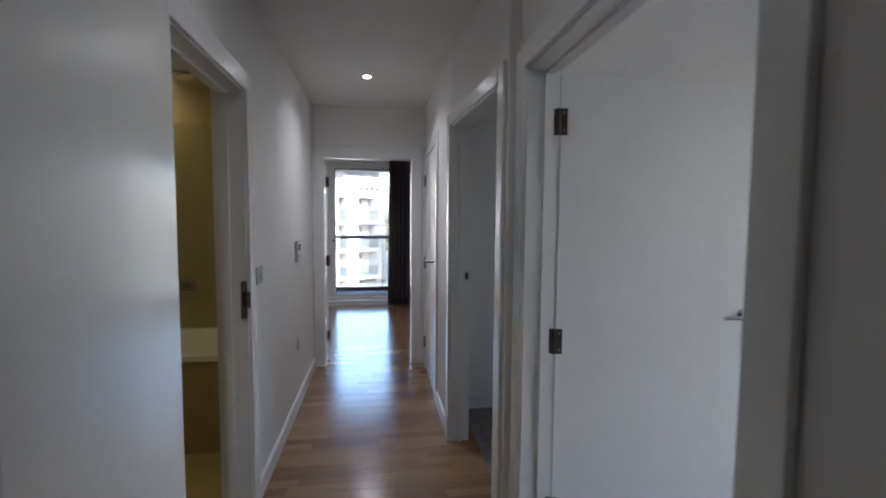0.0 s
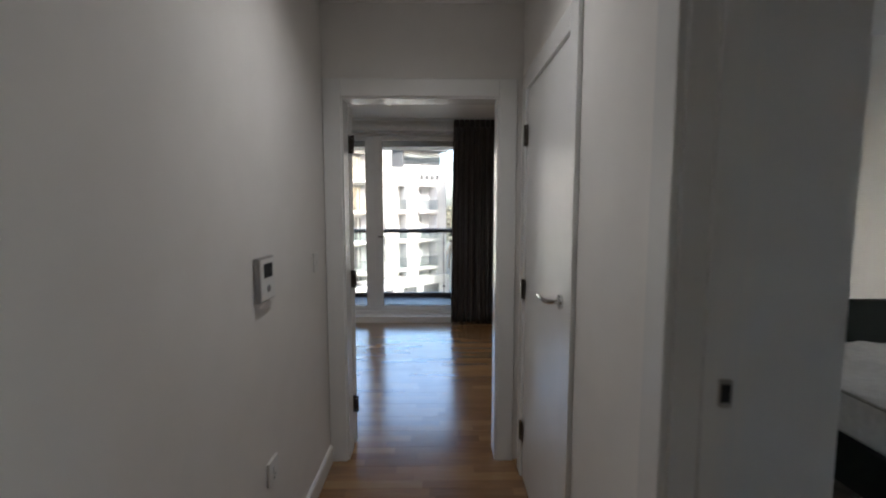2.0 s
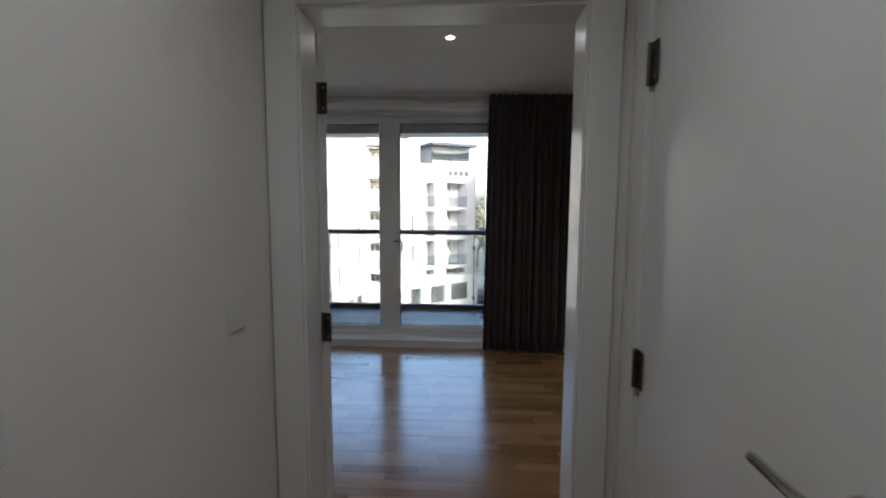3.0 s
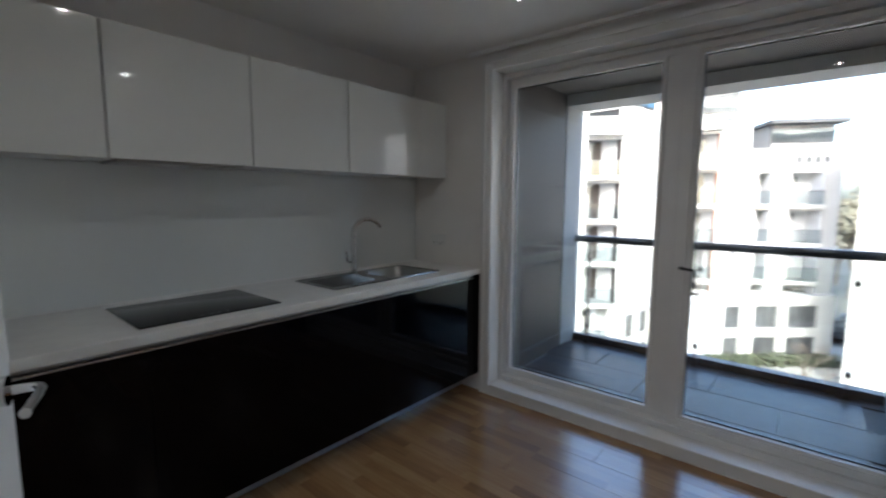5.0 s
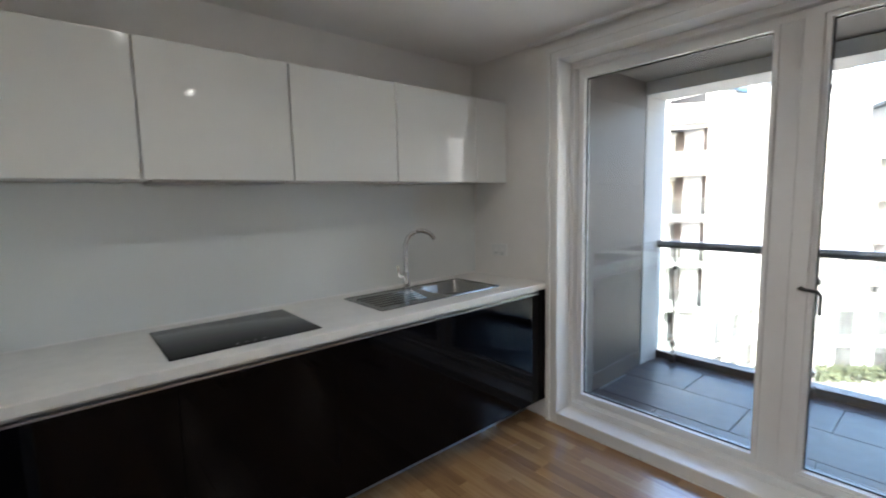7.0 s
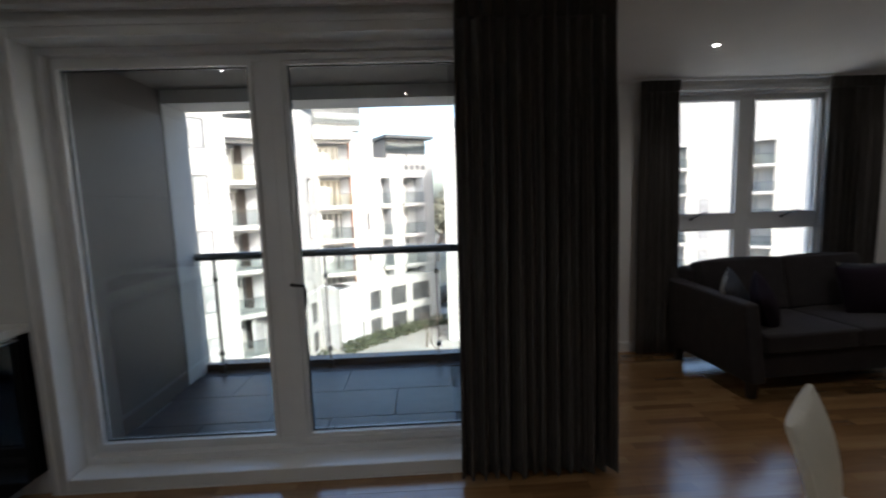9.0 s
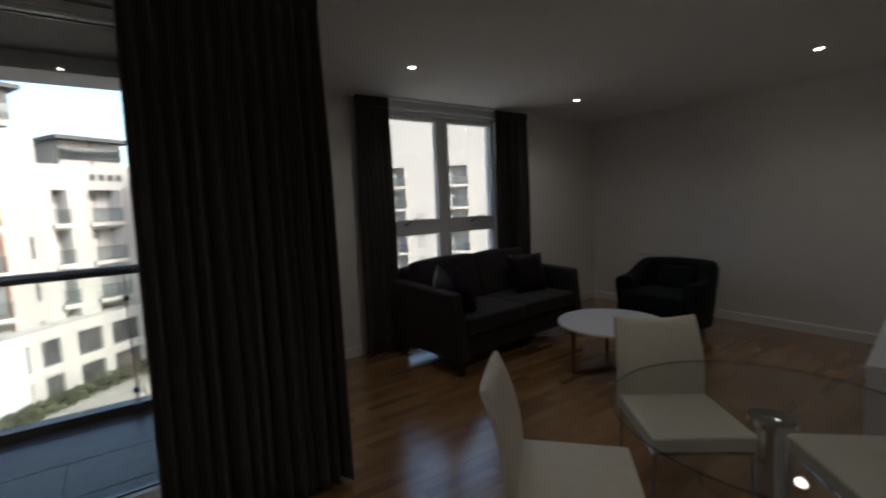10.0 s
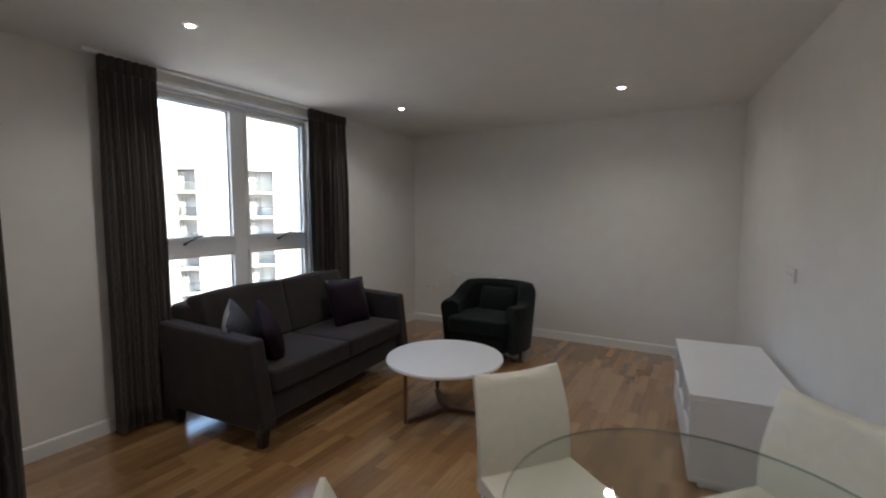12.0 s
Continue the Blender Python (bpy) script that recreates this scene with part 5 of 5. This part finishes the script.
def facade(name, label, p0, p1, floors, cells, base=GZ, mat_wall=RENDER_, fh=FL, parapet=1.0, panel=BROWN, depth=9.0, glass=FARGLASS, bal_top=99, n_top=99, slit=False):
    """A flat stretch of house front from p0 to p1 in plan, its open side to the right of that line (towards the court).
    cells: (width share, kind): s solid, w window, W large square window, n narrow window, b recessed balcony.
    bal_top, n_top: storeys from which balconies, windows stop; slit: a row of small windows in the parapet."""
    p0, p1 = Vector((*p0, 0)), Vector((*p1, 0))
    d = p1 - p0
    L_ = d.length
    ang = math.atan2(d.y, d.x)
    root = thing(name, Matrix.Translation((p0.x, p0.y, base)) @ Matrix.Rotation(ang, 4, "Z"), label, "apartment building")
    # local: x along the front, -y out to the court
    total = sum(c[0] for c in cells)
    wall, slab = bmesh.new(), bmesh.new()
    x = 0.0
    for share, kind in cells:
        w = L_ * share / total
        for f in range(floors):
            z = f * fh
            if kind == "s" or (kind == "b" and f >= bal_top) or (kind in "wn" and f >= n_top):
                box(wall, x, x + w, 0, 0.5, z, z + fh)
                continue
            if kind in "wnW":
                ww, z0, z1 = {"w": (min(w * 0.62, 2.2), 0.55, 2.5), "n": (min(w * 0.5, 1.1), 0.75, 2.35), "W": (w * 0.94, 0.25, fh - 0.45)}[kind]
                a, b = x + (w - ww) / 2, x + (w + ww) / 2
                box(wall, x, a, 0, 0.5, z, z + fh)
                box(wall, b, x + w, 0, 0.5, z, z + fh)
                box(wall, a, b, 0, 0.5, z, z + z0)
                box(wall, a, b, 0, 0.5, z + z1, z + fh)
                rv = 0.03 if kind == "n" else 0.22
                wd = part("window", boxes((a, a + 0.06, rv, rv + 0.08, z + z0, z + z1), (b - 0.06, b, rv, rv + 0.08, z + z0, z + z1), (a + 0.06, b - 0.06, rv, rv + 0.08, z + z0, z + z0 + 0.06), (a + 0.06, b - 0.06, rv, rv + 0.08, z + z1 - 0.06, z + z1), *([((a + b) / 2 - 0.03, (a + b) / 2 + 0.03, rv, rv + 0.08, z + z0 + 0.06, z + z1 - 0.06)] if kind != "n" else [])), FARFRAME, root, smooth=False)
                part("pane", boxes((a + 0.06, b - 0.06, rv + 0.04, rv + 0.05, z + z0 + 0.06, z + z1 - 0.06)), glass, wd, smooth=False)
            if kind == "b":
                box(wall, x, x + 0.25, 0, 0.5, z, z + fh)
                box(wall, x + w - 0.25, x + w, 0, 0.5, z, z + fh)
                box(wall, x + 0.25, x + w - 0.25, 0, 0.5, z + 2.62, z + fh)
                box(slab, x + 0.1, x + w - 0.1, -0.55, 1.6, z - 0.16, z + 0.12)
                bars = [x + 0.25 + (w - 0.6) * k for k in (0.0, 0.2, 0.42, 0.62, 0.8)]
                wd = part("window", boxes(*[(q, q + 0.12, 1.5, 1.6, z + 0.12, z + 2.4) for q in bars], (x + 0.25, x + w - 0.25, 1.5, 1.6, z + 2.401, z + 2.62)), WHITEFRAME, root, smooth=False)
                part("pane", boxes((x + 0.25, x + w - 0.25, 1.62, 1.66, z + 0.12, z + 2.62)), glass, wd, smooth=False)
                part("side_panel", boxes((x + w - 0.29, x + w - 0.251, -0.45, 1.6, z + 0.121, z + 2.615), (x + w * (0.74 if panel is ORANGE else 0.52), x + w - 0.291, 1.40, 1.46, z + 0.121, z + 2.615)), panel, root, smooth=False)
                if w < 6:
                    part("privacy_screen", boxes((x + 0.3, x + w * 0.36, 0.7, 0.74, z + 0.13, z + 1.85)), SLAB, root, smooth=False)
                rg = part("balcony_glass", boxes((x + 0.15, x + w - 0.15, -0.50, -0.48, z + 0.14, z + 1.15)), FARRAIL, root, smooth=False)
                part("balcony_rail", boxes((x + 0.13, x + w - 0.13, -0.53, -0.46, z + 1.151, z + 1.20)), FARFRAME, root, smooth=False)
        x += w
    if any(k == "b" for _, k in cells) and len(cells) == 3:     # canopy over the top balcony
        box(slab, 0.1, L_ - 0.1, -0.6, -0.001, floors * fh - 0.1, floors * fh + 0.5)
    box(wall, 0, L_, 0.0, 0.5, floors * fh, floors * fh + parapet)
    if slit:
        for i in range(4):
            part("slit_window", boxes((L_ * 0.5 + i * 0.62, L_ * 0.5 + i * 0.62 + 0.42, -0.012, 0.03, floors * fh + 0.35, floors * fh + 0.85)), FARFRAME, root, smooth=False)
    part("wall", wall, mat_wall, root, smooth=False)
    if len(slab.verts):
        part("balcony_slab", slab, SLAB, root, smooth=False)
    else:
        slab.free()
    part("roof", boxes((0, L_, 0.5, depth, floors * fh - 0.2, floors * fh + 0.2)), SLAB, root, smooth=False)
    part("back_wall", boxes((0, L_, depth - 0.4, depth, 0, floors * fh - 0.21), (0, 0.3, 0.51, depth - 0.41, 0, floors * fh - 0.21), (L_ - 0.3, L_, 0.51, depth - 0.41, 0, floors * fh - 0.21), (0.31, L_ - 0.31, 2.2, 2.5, 0, floors * fh - 0.21)), SHADEREND, root, smooth=False)
    return root


FARRAIL = clear_glass("balcony_glass", (0.84, 0.87, 0.87), 1.7)


def penthouse(name, label, p0, p1, z0, glass, h=3.2, set_back=1.8):
    p0, p1 = Vector((*p0, 0)), Vector((*p1, 0))
    d = p1 - p0
    L_ = d.length
    root = thing(name, Matrix.Translation((p0.x, p0.y, z0)) @ Matrix.Rotation(math.atan2(d.y, d.x), 4, "Z"), label, "penthouse")
    n = max(2, int(L_ / 1.5))
    for i in range(n):
        a, b = L_ * i / n, L_ * (i + 1) / n
        wd = part("window", boxes((a, a + 0.1, set_back, set_back + 0.12, 0.21, h)), FARFRAME, root, smooth=False)
        part("pane", boxes((a + 0.1, b, set_back + 0.05, set_back + 0.07, 0.7, h - 0.3)), glass, wd, smooth=False)
    part("wall", boxes((0, L_, set_back + 0.15, 8, 0.21, h)), RENDER_, root, smooth=False)
    part("roof", boxes((-0.4, L_ + 0.4, set_back - 1.0, 8.4, h, h + 0.28)), FARFRAME, root, smooth=False)
    part("terrace_glass", boxes((0.1, L_ - 0.1, 0.24, 0.26, 1.01, 1.6)), FARRAIL, root, smooth=False)
    return root


LOW = -12.0                                # the nearer wings share this flat's storey levels
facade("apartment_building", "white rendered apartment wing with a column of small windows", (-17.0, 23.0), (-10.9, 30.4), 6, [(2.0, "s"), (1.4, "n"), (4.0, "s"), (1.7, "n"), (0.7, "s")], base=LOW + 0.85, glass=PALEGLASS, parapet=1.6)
facade("apartment_building", "apartment block front with a stack of brown-lined balconies", (-13.6, 34.2), (-10.7, 36.2), 6, [(0.1, "s"), (3.4, "b"), (0.1, "s")], base=LOW, panel=BROWN, parapet=1.2)
facade("apartment_building", "curved white apartment block front with a few narrow windows", (-10.7, 36.2), (-9.6, 40.6), 6, [(1.2, "s"), (1.0, "n"), (2.2, "s")], base=LOW, glass=PALEGLASS, parapet=1.9, n_top=4)
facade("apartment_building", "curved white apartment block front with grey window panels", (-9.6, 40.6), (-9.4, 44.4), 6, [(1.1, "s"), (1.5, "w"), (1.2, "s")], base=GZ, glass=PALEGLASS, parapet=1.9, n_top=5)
facade("apartment_building", "white apartment block front with orange-lined balconies", (-9.4, 44.4), (-6.2, 45.4), 6, [(0.1, "s"), (3.3, "b"), (0.1, "s")], panel=ORANGE, parapet=0.9)
facade("apartment_building", "white side front of the block with a few windows", (-6.2, 45.4), (-4.6, 47.4), 6, [(1.3, "s"), (0.6, "n"), (0.8, "s")], panel=SHADEREND, parapet=0.6, n_top=4)
facade("apartment_building", "white apartment block front with rows of windows and balconies", (-4.6, 47.4), (1.0, 50.4), 5, [(0.35, "s"), (1.35, "b"), (1.0, "s"), (2.5, "b"), (1.1, "s")], panel=SHADEREND, parapet=1.5, slit=True)
penthouse("penthouse", "set-back glazed top floor under a dark flat roof", (-9.2, 44.6), (-5.2, 46.6), GZ + 18.8, FARGLASS, 2.6, 0.9)
penthouse("penthouse", "blue glazed set-back top floor", (-10.4, 37.4), (-9.5, 44.0), GZ + 18.8, BLUEGLASS, 2.9, 0.8)
penthouse("penthouse", "set-back glazed top floor under a dark flat roof", (-3.3, 48.4), (0.6, 50.5), GZ + 16.3, FARGLASS, 2.1, 0.5)
# two storeys of large square windows stand before the curved block
facade("apartment_plinth", "two-storey white plinth with large square windows", (-7.2, 41.0), (-3.6, 44.9), 2, [(0.5, "s"), (1.9, "W"), (0.7, "s"), (1.4, "W"), (0.75, "s")], fh=2.45, parapet=0.35, depth=3.2, n_top=99)
facade("apartment_plinth", "two-storey white plinth with large square windows", (-3.6, 44.9), (1.3, 49.0), 2, [(0.3, "s"), (1.9, "W"), (0.6, "s"), (2.4, "W"), (0.4, "s"), (0.8, "s")], fh=2.45, parapet=0.35, depth=3.0)
facade("apartment_plinth", "grey end wall of the white plinth", (-9.4, 43.2), (-7.2, 41.0), 2, [(1.0, "s")], fh=2.45, parapet=0.35, depth=2.0, mat_wall=SHADEREND)
facade("apartment_plinth", "low white plinth with tall windows beside the balconies", (-9.9, 34.8), (-8.9, 41.8), 2, [(0.5, "s"), (1.5, "W"), (0.5, "s"), (1.5, "W"), (0.5, "s"), (1.5, "W"), (0.5, "s")], fh=2.45, parapet=0.35, depth=1.0)
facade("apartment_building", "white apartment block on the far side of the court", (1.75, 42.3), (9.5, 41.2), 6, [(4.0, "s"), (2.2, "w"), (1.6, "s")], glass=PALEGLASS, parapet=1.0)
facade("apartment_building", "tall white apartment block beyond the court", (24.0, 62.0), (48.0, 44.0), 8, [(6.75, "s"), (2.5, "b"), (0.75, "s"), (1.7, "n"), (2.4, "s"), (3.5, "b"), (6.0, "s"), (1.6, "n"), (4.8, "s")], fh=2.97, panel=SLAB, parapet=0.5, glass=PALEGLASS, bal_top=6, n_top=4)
penthouse("penthouse", "grey set-back roof storey", (38, 51.5), (47, 44.8), GZ + 23.95, FARGLASS, 2.6)

struct("pavement", boxes((-9.5, 16.0, 16.0, 54.0, GZ, GZ + 0.06)), PAVE, "pale paved courtyard", "pavement")
struct("road", boxes((-2.0, 200.0, 55.0, 63.0, GZ, GZ + 0.03)), mat("asphalt", (0.05, 0.05, 0.052), 0.9, grain=0.3, scale=6), "grey asphalt road beyond the court", "road")


def leafy(bm, rnd, centre, r, n, size):
    for _ in range(n):
        v = Vector((rnd.gauss(0, 1), rnd.gauss(0, 1), rnd.gauss(0, 1)))
        v = v.normalized() * r * rnd.random() ** 0.4
        c = centre + Vector((v.x, v.y, v.z * 0.8))
        a = Vector((rnd.uniform(-1, 1), rnd.uniform(-1, 1), rnd.uniform(-1, 1))).normalized()
        b = a.orthogonal().normalized()
        s = size * rnd.uniform(0.6, 1.4)
        bm.faces.new([bm.verts.new(c + a * s), bm.verts.new(c + b * s * 0.6), bm.verts.new(c - a * s), bm.verts.new(c - b * s * 0.6)])


rnd = random.Random(4)
def hedge(pts):
    bm = bmesh.new()
    for (x0, y0), (x1, y1) in zip(pts, pts[1:]):
        n = int(math.hypot(x1 - x0, y1 - y0) / 0.5) + 1
        for i in range(n):
            c = Vector((x0 + (x1 - x0) * i / n, y0 + (y1 - y0) * i / n, GZ + 0.45))
            leafy(bm, rnd, c, 0.75, 60, 0.16)
    return tagged(new("hedge", finish(bm, "hedge", HEDGE)), "low clipped dark green hedge before the houses", "hedge", "", "stuff")
hedge([(-6.6, 40.4), (-4.8, 42.3), (-3.0, 44.2), (-0.6, 46.4), (1.8, 48.2)])
hedge([(-8.4, 36.2), (-8.0, 39.0)])


def tree(x, y, h, seed, leaves, label):
    rr = random.Random(seed)
    root = thing("tree", pose(x, y, GZ), label, "tree")
    bm = bmesh.new()
    cr = bmesh.new()

    def limb(p, d, length, r, level):
        q = p + d * length
        cyl(bm, p, q, r, r * 0.6, 7)
        if level == 0:
            if leaves:
                leafy(cr, rr, q, h * 0.10, leaves, h * 0.022)
            return
        for _ in range(3 if level > 1 else 4):
            e = (d + Vector((rr.uniform(-1, 1), rr.uniform(-1, 1), rr.uniform(-0.2, 0.7))) * 0.75).normalized()
            limb(p + d * length * rr.uniform(0.6, 1.0), e, length * rr.uniform(0.55, 0.8), r * 0.55, level - 1)
    limb(Vector((0, 0, 0)), Vector((0.03, 0.02, 1)).normalized(), h * 0.36, h * 0.02, 3)
    part("trunk", bm, BARK, root)
    if leaves:
        part("crown", cr, FARLEAF, root, smooth=False)
    else:
        cr.free()
    return root


tree(-0.2, 41.0, 4.4, 2, 0, "small bare young tree in the paved court")
tree(0.6, 36.5, 3.8, 5, 0, "small bare young tree in the paved court")
for i, (x, y) in enumerate(((1.2, 74), (3.5, 80), (6, 76), (2.4, 92), (9, 84), (11, 98), (5, 104))):
    tree(x, y, 13 + i % 3 * 2, 20 + i, 40, "large tree far behind the houses")


def car(x, y, rot, paint, label):
    c = thing("car", pose(x, y, GZ + 0.06, 0, 0, rot), label, "car")
    bm = soft_box(bmesh.new(), -2.1, 2.1, -0.85, 0.85, 0.28, 0.85, 0.14)
    part("body", bm, paint, c)
    bm = soft_box(bmesh.new(), -1.25, 1.2, -0.74, 0.74, 0.84, 1.42, 0.16)
    for v in bm.verts:
        v.co.x *= 1 - 0.22 * max(0, v.co.z - 0.85) / 0.57
    part("cabin", bm, FARGLASS, c)
    for sx in (-1.3, 1.3):
        for sy in (-0.8, 0.8):
            w = part("wheel", cyl(bmesh.new(), (sx, sy - 0.1, 0.31), (sx, sy + 0.1, 0.31), 0.31, seg=20), BLACKPLASTIC, c)
            part("rim", cyl(bmesh.new(), (sx, sy - 0.105, 0.31), (sx, sy + 0.105, 0.31), 0.19, seg=16), ALU, w)
    return c


for i, (x, y) in enumerate(((1.6, 56.5), (2.4, 59.0), (3.2, 61.8))):
    car(x, y, 2 if i % 2 else 182, (DARKMETAL, WHITETOP, BLUEGLASS)[i], ("dark grey parked car", "white parked car", "blue parked car")[i] + " on the road beyond the court")


# ---- tiles of the bathroom ----
bw = bpy.data.objects["wall_bathroom"]
TWD, THG = 0.54, 0.30
tm = finish(box(bmesh.new(), -TWD / 2 + 0.001, TWD / 2 - 0.001, -0.010, 0.0, -THG / 2 + 0.001, THG / 2 - 0.001, bevel=0.0008, seg=1), "tile", TILE)
struct("trim_bathroom_grout", boxes((-2.20, XL - 0.12, 3.2125, 3.2195, 0, H - 0.03), (-2.1995, -2.1925, 0.32, 3.2125, 0, H - 0.03)), GROUT, "beige grout behind the bathroom tiles", "grout")
for r in range(8):
    for c in range(3):
        ob = new("tile", tm)
        ob.parent = bw
        ob.location = (-1.892 + c * 0.54, 3.212, 0.15 + r * THG)
    for c in range(4):
        ob = new("tile", tm)
        ob.parent = bw
        ob.matrix_basis = pose(-2.192, 2.9 - c * 0.54, 0.15 + r * THG, 0, 0, 90)

for x0, x1, y0, y1 in ((-2.18, XL - 0.122, 3.196, 3.2015), (-2.1815, -2.176, 0.4, 3.196)):
    for r in range(8):
        ob = part("mosaic_strip", boxes((x0, x1, y0, y1, 1.105 + r * 0.025, 1.126 + r * 0.025), bevel=0.0015), TILE, bw, smooth=False)

# ---- floorboards ----
fl = bpy.data.objects["floor"]
BWID = 0.195
board = {}
def lay(x0, x1, y, y1):
    ln, wd = round(x1 - x0, 3), round(y1 - y, 3)
    if ln < 0.02 or wd < 0.01:
        return
    if (ln, wd) not in board:
        board[ln, wd] = finish(box(bmesh.new(), 0.0004, ln - 0.0004, 0.0003, wd - 0.0003, -0.0138, 0.0, bevel=0.0008, seg=1), "board", OAK)
    ob = new("board", board[ln, wd])
    ob.parent = fl
    ob.location = (x0, y, 0)
def row(xa, xb, y, y1, k):
    x = xa - (0.0, 0.75, 1.35, 0.4)[k % 4]
    while x < xb:
        lay(max(x, xa), min(x + 2.1, xb), y, y1)
        x += 2.1
k = 0
y = YI - 30 * BWID
while y < YSO:
    y1 = y + BWID
    if y1 <= YI + 0.001:
        if y > -1.7:
            xr = XRN if y < 2.0 else XR
            if 0.2 < y < 1.35 or 1.7 < y < 2.46:
                xr = XRN + 0.06
            row(XL if not 1.0 < y < 1.8 else XL - 0.06, xr, max(y, -1.6), y1, k)
    else:
        x0 = XK if y1 < YB else (XK if y < YB else XS)
        xr = XE if y1 > 4.52 else XJ - 0.1
        if y < YB < y1:
            row(XK, XE, y, YB, k)
            row(XS, XE, YB, y1, k)
        else:
            row(x0, xr, y, min(y1, YS), k)
    k += 1
    y = y1
    if y >= YS:
        break
